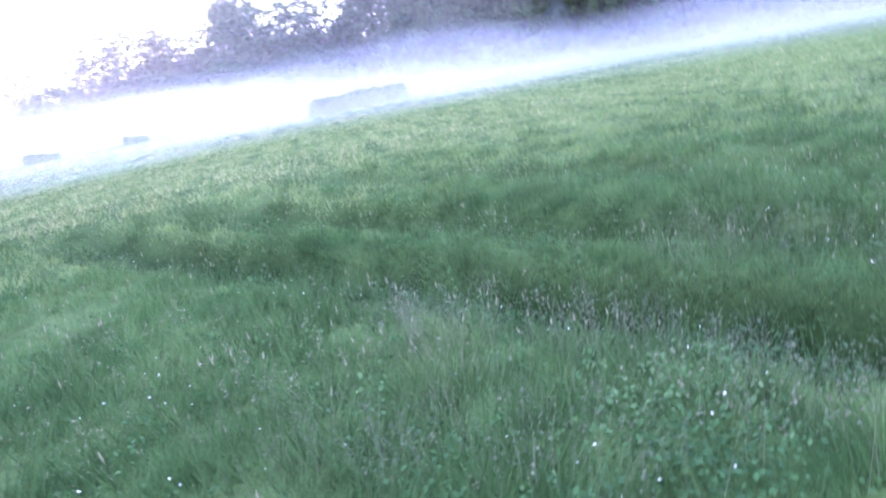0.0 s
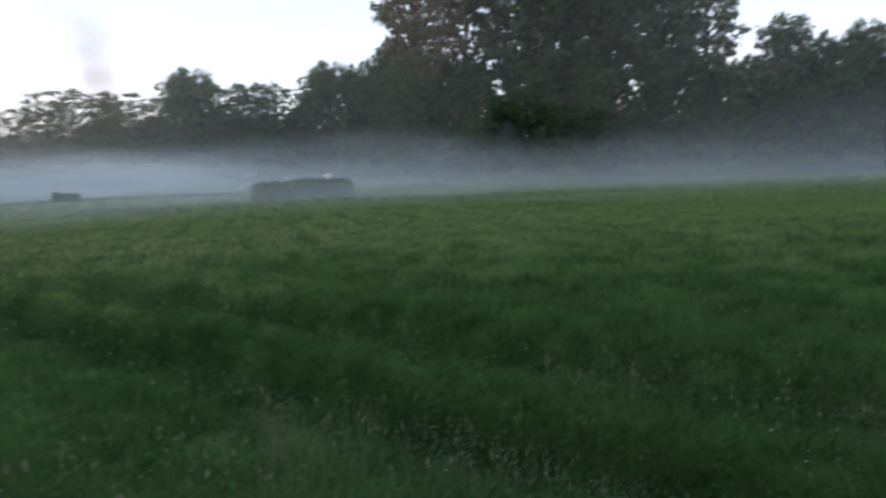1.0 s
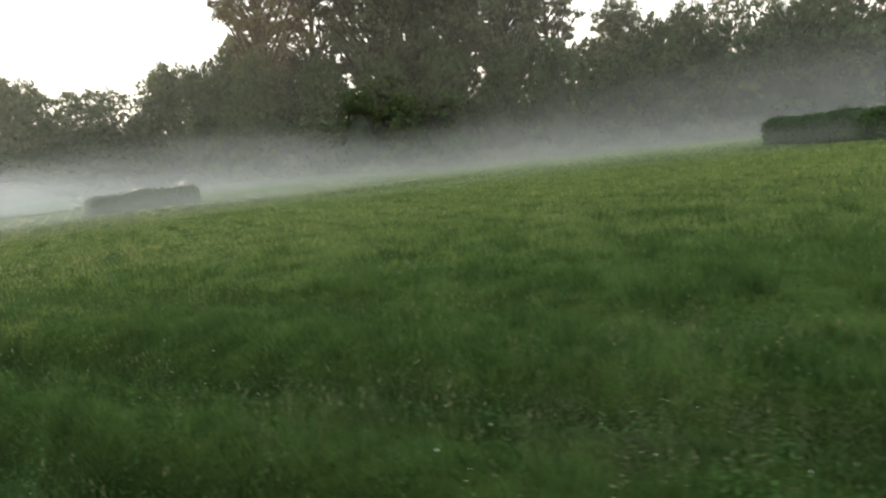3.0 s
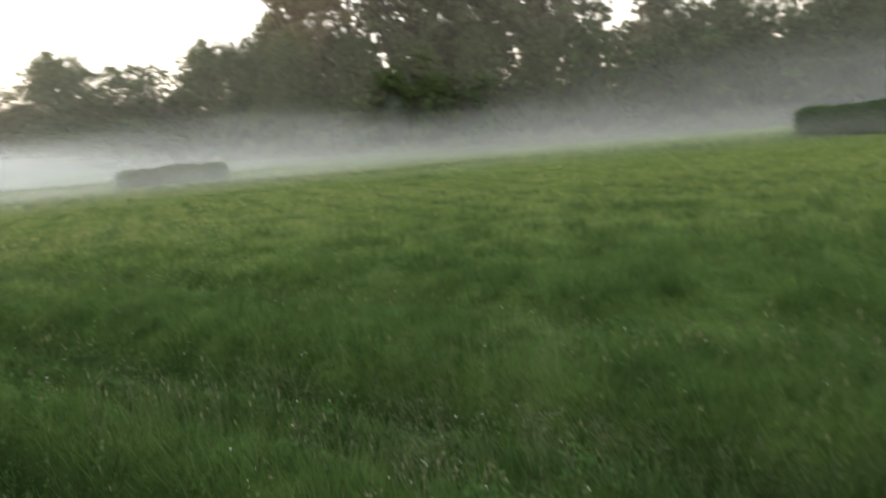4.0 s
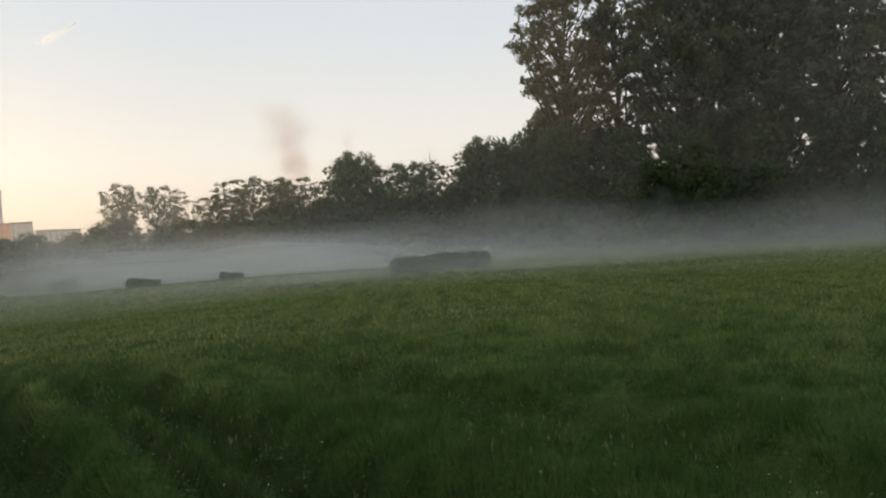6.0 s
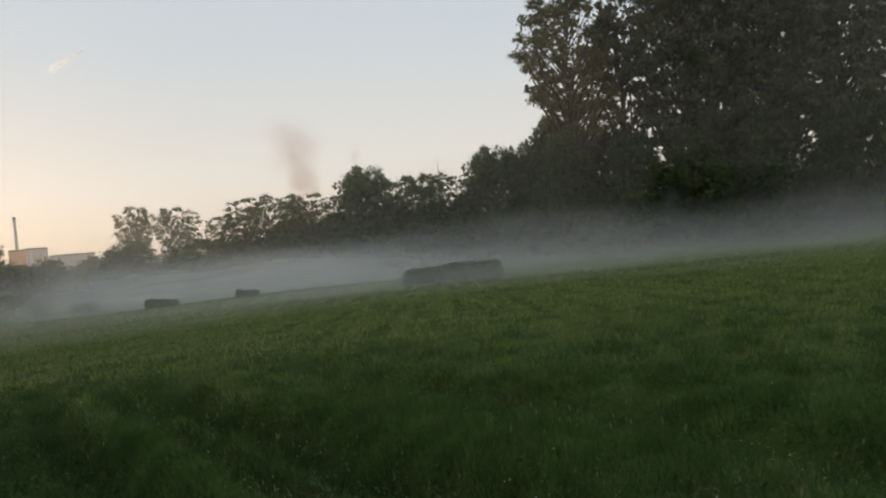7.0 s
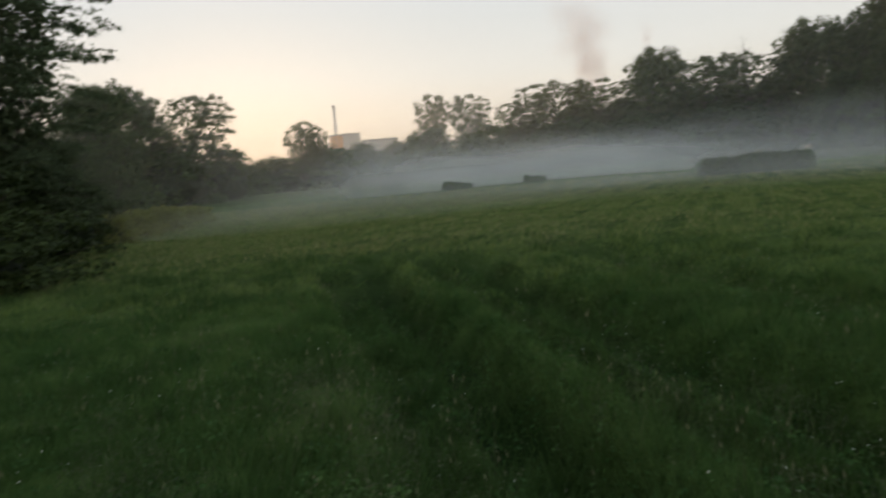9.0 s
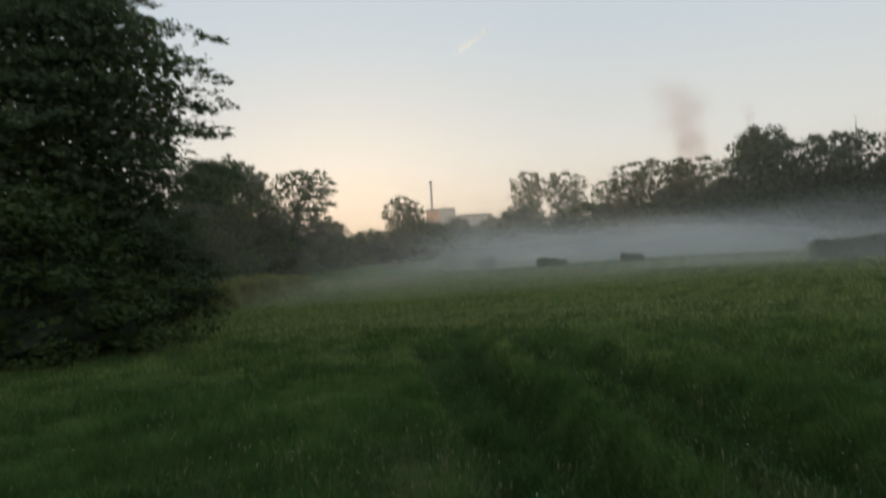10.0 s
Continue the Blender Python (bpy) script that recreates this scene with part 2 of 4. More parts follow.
# pale cladding tinted salmon, the low sunlight put into its colour
SUNLIT_CLAD = surface_material("sunlit_cladding", [(0.3, (0.76, 0.63, 0.54)), (0.7, (0.85, 0.72, 0.63))], 0.15, 0.7, 0.1)
# annex cladding: the sunset light on it painted as orange
SUNSET_CLAD = surface_material("sunset_cladding", [(0.3, (0.92, 0.38, 0.16)), (0.7, (0.95, 0.45, 0.20))], 0.15, 0.6, 0.1)
ROOFING = surface_material("grey_roofing", [(0.3, (0.24, 0.22, 0.21)), (0.7, (0.34, 0.31, 0.30))], 0.2, 0.8, 0.1)
STEEL = surface_material("chimney_steel", [(0.3, (0.48, 0.43, 0.40)), (0.7, (0.60, 0.54, 0.50))], 0.3, 0.6, 0.1)


# ---- mesh helpers ----
def mesh_object(name, verts, faces, mat, parent=None, smooth=False):
    me = bpy.data.meshes.new(name)
    me.from_pydata([tuple(v) for v in verts], [], faces)
    me.materials.append(mat)
    if smooth:
        me.polygons.foreach_set("use_smooth", [True] * len(me.polygons))
    ob = new(name, me)
    ob.parent = parent
    return ob


def quad_object(name, verts, mat, parent=None, corners=4):
    """verts: an array (n, corners, 3): n separate small faces as one mesh."""
    v = np.asarray(verts, dtype=np.float32)
    n = len(v)
    me = bpy.data.meshes.new(name)
    me.vertices.add(n * corners)
    me.vertices.foreach_set("co", v.reshape(-1))
    me.loops.add(n * corners)
    me.loops.foreach_set("vertex_index", np.arange(n * corners, dtype=np.int32))
    me.polygons.add(n)
    me.polygons.foreach_set("loop_start", np.arange(0, n * corners, corners, dtype=np.int32))
    me.polygons.foreach_set("loop_total", np.full(n, corners, dtype=np.int32))
    me.materials.append(mat)
    me.update(calc_edges=True)
    ob = new(name, me)
    ob.parent = parent
    return ob


def part(name, bm, mat, parent, label=""):
    me = bpy.data.meshes.new(name)
    bm.to_mesh(me)
    bm.free()
    me.materials.append(mat)
    ob = new(name, me)
    ob.parent = parent
    return tagged(ob, label)


def block(bm, x0, x1, y0, y1, z0, z1, bevel=0.0):
    r = bmesh.ops.create_cube(bm, size=1.0, matrix=Matrix.Translation(((x0 + x1) / 2, (y0 + y1) / 2, (z0 + z1) / 2)) @ Matrix.Diagonal((x1 - x0, y1 - y0, z1 - z0, 1)))
    if bevel:
        es = list({e for v in r["verts"] for e in v.link_edges})
        bmesh.ops.bevel(bm, geom=es, offset=bevel, segments=2, affect="EDGES")


def tube(verts, faces, points, radii, sides=7):
    """Adds a tapered tube along points to the lists verts and faces."""
    base = len(verts)
    for i, p in enumerate(points):
        p = Vector(p)
        ahead = (Vector(points[min(i + 1, len(points) - 1)]) - Vector(points[max(i - 1, 0)])).normalized()
        side = ahead.orthogonal().normalized()
        up = ahead.cross(side)
        for k in range(sides):
            a = 2 * math.pi * k / sides
            verts.append(p + (side * math.cos(a) + up * math.sin(a)) * radii[i])
    for i in range(len(points) - 1):
        for k in range(sides):
            a, b = base + i * sides + k, base + i * sides + (k + 1) % sides
            faces.append((a, b, b + sides, a + sides))
    faces.append(tuple(base + (len(points) - 1) * sides + k for k in range(sides)))


def leaf_quads(rng, centres, size, droop=0.0, flat=0.0):
    """A pointed, slightly folded leaf or sprig at each centre."""
    n = len(centres)
    a = rng.normal(size=(n, 3))
    a[:, 2] = a[:, 2] * (1 - 0.6 * flat) - droop
    a /= np.linalg.norm(a, axis=1)[:, None]
    b = rng.normal(size=(n, 3))
    b[:, 2] *= 1 - 0.7 * flat
    b -= a * (a * b).sum(1)[:, None]
    b /= np.linalg.norm(b, axis=1)[:, None]
    s = (size * rng.uniform(0.6, 1.35, n))[:, None]
    q = np.empty((n, 4, 3))
    fold = np.cross(a, b) * s * 0.12
    q[:, 0] = centres - a * s * 0.5
    q[:, 1] = centres + b * s * 0.33 + fold
    q[:, 2] = centres + a * s * 0.55
    q[:, 3] = centres - b * s * 0.33 + fold
    return q


# ---- the meadow ----
RUTS = ((-0.62, 0.26, 0.65), (0.02, 0.34, 1.0), (1.10, 0.25, 0.75), (1.87, 0.38, 1.0), (4.20, 0.50, 0.6))   # across, half width, depth


def step(a, b, x):
    t = np.clip((x - a) / (b - a), 0, 1)
    return t * t * (3 - 2 * t)


def wave(x, y, seed, length):
    """Smooth uneven ground from a few crossing sines."""
    r = np.random.RandomState(seed)
    z = 0
    for _ in range(6):
        k, a, p = (2 * math.pi / length) * r.uniform(0.6, 1.6), r.uniform(0, 6.28), r.uniform(0, 6.28)
        z = z + np.sin((x * math.cos(a) + y * math.sin(a)) * k + p) / 6
    return z


def rut(x, y):
    """0 to 1: how deep in one of the old wheel tracks."""
    across = x * 0.80 + y * 0.60 + 0.12 * wave(x, y, 5, 9.0) + 0.05 * wave(x, y, 6, 2.4)
    along = x * 0.60 - y * 0.80
    across = across - 0.085 * (along + 7.0)
    ends = step(-16, -11, along) * (1 - step(0.5, 4.0, along))
    worn = np.clip(0.9 + 0.35 * wave(x, y, 7, 2.6), 0.65, 1.1)
    return sum(d * np.exp(-np.abs((across - c) / w) ** 3) for c, w, d in RUTS) * ends * worn


def ground(x, y):
    x, y = np.asarray(x, float), np.asarray(y, float)
    r = np.hypot(x, y)
    rise = 1.6 * step(45, 120, y - 0.5 * x)
    near = 1 - step(15, 60, r)
    return rise + 0.025 * wave(x, y, 1, 5.0) * near + 0.02 * wave(x, y, 2, 1.6) * near + 0.08 * wave(x, y, 3, 30.0) - 0.50 * rut(x, y) * near


def gz(x, y):
    return float(ground(x, y))


def build_ground():
    radii = [0.0] + list(0.4 * 1.055 ** np.arange(0, 168))
    seg = 320
    verts = [(0, 0, gz(0, 0))]
    ang = np.linspace(0, 2 * math.pi, seg, endpoint=False)
    for r in radii[1:]:
        x, y = r * np.cos(ang), r * np.sin(ang)
        verts.extend(zip(x.tolist(), y.tolist(), ground(x, y).tolist()))
    faces = [(0, 1 + k, 1 + (k + 1) % seg) for k in range(seg)]
    for i in range(len(radii) - 2):
        b = 1 + i * seg
        for k in range(seg):
            k2 = (k + 1) % seg
            faces.append((b + k, b + seg + k, b + seg + k2, b + k2))
    ob = mesh_object("ground", verts, faces, TURF, smooth=True)
    flat = np.array(verts)
    # mask of the tracks, where shade is painted on the turf
    ob.data.attributes.new("rut_shade", "FLOAT", "POINT").data.foreach_set("value", np.clip(1.2 * rut(flat[:, 0], flat[:, 1]), 0, 1).astype(np.float32))
    tagged(ob, "uneven green meadow with old wheel tracks", "meadow", kind="structure")


build_ground()


def grass(name, label, n, r0, r1, length, width, mat, seed, power=1.0, az0=-62, az1=82, lean=0.35, keep=None):
    """n blades between the distances r0 and r1 of the meadow's near end."""
    rng = np.random.RandomState(seed)
    r = (r0 ** power + (r1 ** power - r0 ** power) * rng.uniform(size=n)) ** (1 / power)
    a = np.radians(rng.uniform(az0, az1, n))
    x, y = -r * np.sin(a) - 1.2, r * np.cos(a) - 0.8
    if keep is not None:
        ok = rng.uniform(size=n) < keep(x, y)
        x, y, r = x[ok], y[ok], r[ok]
        n = len(x)
    tuft = 0.85 + 0.85 * wave(x, y, 11, 0.9) + 0.7 * wave(x, y, 12, 2.3) + 0.45 * wave(x, y, 13, 0.28)
    h = length * np.clip(tuft, 0.28, 2.4) * rng.uniform(0.6, 1.25, n) * (1 - 0.8 * np.clip(1.2 * rut(x, y), 0, 1))
    t = rng.uniform(0, 6.283, n)
    tip = np.stack([np.cos(t), np.sin(t)], 1) * (h * lean * rng.uniform(0.2, 1.3, n))[:, None]
    tip += np.stack([wave(x, y, 31, 0.55), wave(x, y, 32, 0.55)], 1) * (h * 0.9)[:, None]
    s = rng.uniform(0, 6.283, n)
    w = np.stack([np.cos(s), np.sin(s)], 1) * (width * (0.6 + r / r1))[:, None]
    z = ground(x, y) - 0.02
    q = np.empty((n, 3, 3))
    q[:, 0, :2], q[:, 0, 2] = np.stack([x, y], 1) - w / 2, z
    q[:, 1, :2], q[:, 1, 2] = np.stack([x, y], 1) + w / 2, z
    q[:, 2, :2], q[:, 2, 2] = np.stack([x, y], 1) + tip, z + h
    ob = quad_object(name, q, mat, corners=3)
    tagged(ob, label, "grass", kind="stuff")


# ---- trees ----
def crown_reach(shape, u):
    """How far a crown reaches out at the share u of its height, 0 at its foot."""
    if shape == "umbrella":
        return 0.45 + 0.55 * u / 0.7 if u < 0.7 else math.sqrt(max(0.03, 1 - ((u - 0.7) / 0.36) ** 2))
    if shape == "egg":
        return 0.45 + 0.55 * math.sin(math.pi * (0.14 + 0.78 * u))
    if shape == "vase":
        return 0.35 + 0.65 * min(1.0, u / 0.6) if u < 0.72 else math.sqrt(max(0.05, 1 - ((u - 0.72) / 0.32) ** 2))
    if shape == "bush":
        return math.sqrt(max(0.04, 1 - (u * 0.98) ** 2.4))
    return 0.70 + 0.30 * u / 0.38 if u < 0.38 else math.sqrt(max(0.04, 1 - ((u - 0.38) / 0.66) ** 2))


def facing_leaves(rng, centres, outward, size):
    """Leaves that lie roughly across the direction in which their clump faces."""
    n = len(centres)
    normal = outward + rng.normal(size=(n, 3)) * 0.55
    normal /= np.linalg.norm(normal, axis=1)[:, None] + 1e-9
    a = np.cross(normal, rng.normal(size=(n, 3)))
    a /= np.linalg.norm(a, axis=1)[:, None] + 1e-9
    b = np.cross(normal, a)
    s = (size * rng.uniform(0.6, 1.4, n))[:, None]
    fold = normal * s * 0.10
    q = np.empty((n, 4, 3))
    q[:, 0], q[:, 1] = centres - a * s * 0.5, centres + b * s * 0.36 + fold
    q[:, 2], q[:, 3] = centres + a * s * 0.55, centres - b * s * 0.36 + fold
    return q


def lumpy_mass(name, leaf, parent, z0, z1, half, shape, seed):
    """A bush's dense inside: an uneven closed filler body, shade in its colour."""
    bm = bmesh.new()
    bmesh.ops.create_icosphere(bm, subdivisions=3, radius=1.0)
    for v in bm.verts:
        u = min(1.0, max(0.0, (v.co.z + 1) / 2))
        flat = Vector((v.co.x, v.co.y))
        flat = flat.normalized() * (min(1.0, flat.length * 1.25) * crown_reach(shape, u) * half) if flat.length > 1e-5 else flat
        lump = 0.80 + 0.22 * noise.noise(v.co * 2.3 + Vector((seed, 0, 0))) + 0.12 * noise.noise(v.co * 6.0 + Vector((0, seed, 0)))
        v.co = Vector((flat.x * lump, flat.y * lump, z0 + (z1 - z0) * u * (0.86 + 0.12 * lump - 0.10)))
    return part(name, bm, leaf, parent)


def clump_tree(seed, height, width, base, clumps, leaves, size, leaf, bark, shape="dome", puff=1.5, flat=0.75, fill=0.15, inner=False, lean=0.0, sides=8, thick=1.0):
    """A tree: trunk and limbs, and a crown of many leafy clumps with gaps between them. base: height of the crown's foot, as a share."""
    rng = np.random.RandomState(seed)
    root = bpy.data.objects.new("tree", None)
    scene.collection.objects.link(root)
    verts, faces = [], []
    z0, half = height * base, width / 2
    deep = height - z0
    r0 = (height * 0.014 + 0.04) * thick
    rise = z0 + deep * (0.75 if shape in ("egg", "vase") else 0.55)
    trunk = [Vector((rng.normal(0, 0.010) * height * (k > 0) + lean * rise * k / 7, rng.normal(0, 0.010) * height * (k > 0), -0.3 + (rise + 0.3) * k / 7)) for k in range(8)]
    tube(verts, faces, trunk, [r0 * (1.4 if k == 0 else 1 - 0.11 * k) for k in range(8)], sides)
    spots, radii = [], []
    for k in range(clumps):
        u = ((k + 0.5) / clumps) ** 0.9
        ang = k * 2.39996 + rng.uniform(-0.5, 0.5)
        out = crown_reach(shape, u) * max(0.1, half - 0.55 * puff) * math.sqrt(rng.uniform(0.25, 1.0))
        if k == clumps - 1:
            out *= 0.3
        r = puff * rng.uniform(0.65, 1.35)
        c = Vector((math.cos(ang) * out + lean * (z0 + deep * u), math.sin(ang) * out, z0 + deep * u - 0.75 * r * flat))
        spots.append(c)
        radii.append(r)
        z_from = max(0.55 * z0 + 0.2, c.z - 0.95 * out - 0.10 * deep)
        share = min(1.0, z_from / rise) * 7
        i = min(6, int(share))
        start = trunk[i].lerp(trunk[i + 1], share - i)
        mid = start.lerp(c, 0.5) + Vector((rng.normal(0, 0.05), rng.normal(0, 0.05), -0.06)) * (c - start).length
        rr = r0 * (0.48 - 0.30 * u)
        tube(verts, faces, [start, mid, c, c + (c - start).normalized() * r * 0.55], [rr, rr * 0.7, rr * 0.4, rr * 0.12], 5)
    weight = np.array(radii) ** 2
    counts = (leaves * (1 - fill) * weight / weight.sum()).astype(int)
    pts, ways = [], []
    for c, r, n in zip(spots, radii, counts):
        sprigs = max(5, n // 12)
        d = rng.normal(size=(sprigs, 3))
        d /= np.linalg.norm(d, axis=1)[:, None]
        d[:, 2] = np.where(d[:, 2] < -0.25, -0.6 * d[:, 2], d[:, 2])
        at = np.array(c) + d * np.array([r, r, r * flat]) * rng.uniform(0.55, 1.08, sprigs)[:, None]
        pick = rng.randint(0, sprigs, n)
        pts.append(at[pick] + rng.normal(size=(n, 3)) * np.array([0.17, 0.17, 0.12]) * r)
        ways.append(d[pick] + np.array([0, 0, 0.25]))
    n = int(leaves * fill)
    if n:
        u = rng.uniform(0.02, 0.92, n)
        a, rho = rng.uniform(0, 6.283, n), np.sqrt(rng.uniform(0, 0.62, n)) * np.array([crown_reach(shape, v) for v in u]) * half
        pts.append(np.stack([np.cos(a) * rho + lean * (z0 + deep * u), np.sin(a) * rho, z0 + deep * u * 0.95], 1))
        ways.append(np.stack([np.cos(a), np.sin(a), 0.3 + 0 * a], 1))
    pts, ways = np.concatenate(pts), np.concatenate(ways)
    big = np.where(np.arange(len(pts)) < len(pts) - n, size, size * 1.7)
    axis = pts[:, 0] - lean * pts[:, 2]
    wide = half / np.percentile(np.hypot(axis, pts[:, 1]), 97)
    scale = np.array([wide, wide, height / np.percentile(pts[:, 2], 99.6)])
    mesh_object("trunk", [tuple(np.array(v) * scale) for v in verts], faces, bark, root, smooth=True)
    quad_object("crown", facing_leaves(rng, pts * scale, ways, big), leaf, root)
    # solid filler under the leaves closes see-through gaps, coloured as shade
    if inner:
        lumpy_mass("twig_core", SHADE_CORE, root, max(0.0, z0), height * 0.82, half * 0.80, shape, seed)
    return root


def polar(az, d):
    return -d * math.sin(radians(az)), d * math.cos(radians(az))


def plant(proto, made, az, d, top, wide, turn, label, group="", proto_size=None, name="tree", category="tree"):
    """A copy of proto where the eye sees it at az degrees, d metres off; top: its tip's elevation in degrees, wide: its width in degrees."""
    x, y = polar(az, d)
    z = gz(x, y)
    h = 1.6 + d * math.tan(radians(top)) - z
    w = d * math.tan(radians(wide))
    m = pose(x, y, z - 0.05, 0, 0, turn) @ Matrix.Diagonal((w / proto_size[1], w / proto_size[1], h / proto_size[0], 1))
    if made:
        k = proto.scale
        ob = copy_thing(proto, m @ Matrix.Diagonal((1 / k[0], 1 / k[1], 1 / k[2], 1)))
    else:
        proto.matrix_basis = m
        ob = proto
    ob.name = name
    return tagged(ob, label, category, group)


PROTO = {}


def forest(kind, az, d, top, wide, label, group=""):
    spec = {
        "round": dict(seed=21, height=12.0, width=10.0, base=0.16, clumps=80, leaves=8600, size=0.33, leaf=LEAF, bark=BARK, shape="dome", puff=1.05, fill=0.25),
        "airy": dict(seed=22, height=13.0, width=10.0, base=0.24, clumps=76, leaves=9000, size=0.26, leaf=LEAF, bark=BARK, shape="umbrella", puff=0.82, flat=0.55, fill=0.12),
        "shrub": dict(seed=24, height=6.0, width=8.0, base=0.02, clumps=26, leaves=4200, size=0.32, leaf=LEAF_DARK, bark=BARK, shape="bush", puff=1.2, fill=0.0, inner=True),
        "fresh": dict(seed=25, height=6.0, width=7.0, base=0.02, clumps=26, leaves=5200, size=0.30, leaf=LEAF_FRESH, bark=BARK, shape="bush", puff=1.1, fill=0.0, inner=True),
        "scrub": dict(seed=28, height=6.0, width=9.0, base=0.02, clumps=20, leaves=1900, size=0.50, leaf=LEAF, bark=BARK, shape="bush", puff=1.4, fill=0.0, inner=True),
        "olive": dict(seed=29, height=3.0, width=6.0, base=0.02, clumps=26, leaves=9000, size=0.15, leaf=LEAF_OLIVE, bark=BARK, shape="bush", puff=0.6, fill=0.15),
        "thicket": dict(seed=27, height=6.0, width=8.0, base=0.02, clumps=60, leaves=15000, size=0.15, leaf=LEAF_SHADE, bark=BARK, shape="bush", puff=0.8, fill=0.12, inner=True),
        "young": dict(seed=30, height=8.0, width=7.0, base=0.10, clumps=44, leaves=19000, size=0.16, leaf=LEAF_FRESH, bark=BARK, shape="dome", puff=0.95, flat=0.6, fill=0.15),
        "poplar": dict(seed=26, height=16.0, width=7.0, base=0.10, clumps=46, leaves=12000, size=0.31, leaf=LEAF_GREY, bark=BARK, shape="egg", puff=1.2, flat=1.0, fill=0.2),
    }[kind]
    first = kind not in PROTO
    if first:
        PROTO[kind] = clump_tree(**spec)
    name = "shrub" if kind in ("shrub", "fresh", "thicket", "scrub", "olive") else "tree"
    turn = (az * 73.0 + d * 31.0) % 360
    return plant(PROTO[kind], not first, az, d, top, wide, turn, label, group, (spec["height"], spec["width"]), name, name)


# the tall group in the middle of the far edge
def tall_tree(seed, az, d, top, wide, base, clumps, leaves, label, shape="egg", puff=2.1, flat=1.0, fill=0.2, lean=0.0):
    x, y = polar(az, d)
    z = gz(x, y)
    h = 1.6 + d * math.tan(radians(top)) - z
    ob = clump_tree(seed, h, d * math.tan(radians(wide)), base, clumps, leaves, 0.36, LEAF_GREY, BARK, shape, puff, flat, fill, lean=lean, sides=9, thick=1.15)
    ob.matrix_basis = pose(x, y, z - 0.05)
    tagged(ob, label, "tree", "tall trees at the meadow edge")


tall_tree(31, -4.2, 97, 19.5, 7.8, 0.36, 92, 24000, "tall grey-green poplar with open forked crown and sky between limbs", "vase", 1.15, 1.15, 0.06, lean=0.01)
tall_tree(36, -8.5, 99, 19.1, 5.8, 0.34, 66, 17000, "slender grey-green poplar between its taller neighbours", "egg", 1.1, 1.2, 0.06)
tall_tree(32, -13.3, 95, 19.6, 8.8, 0.36, 140, 40000, "tallest grey-green poplar in the group, dense domed crown", "egg", 1.3, 1.0, 0.10)
tall_tree(33, -18.8, 96, 19.0, 7.6, 0.36, 120, 33000, "tall broad dark green poplar with rounded top", "egg", 1.25, 1.0, 0.10)
tall_tree(34, -23.2, 94, 18.7, 7.2, 0.38, 110, 29000, "tall dark poplar with a rounded shoulder", "egg", 1.25, 1.0, 0.08)
tall_tree(35, -26.6, 95, 14.8, 5.2, 0.42, 50, 10000, "ragged smaller poplar beside open sky", "dome", 1.05, 0.9, 0.05)

W = "woods along the far edge"
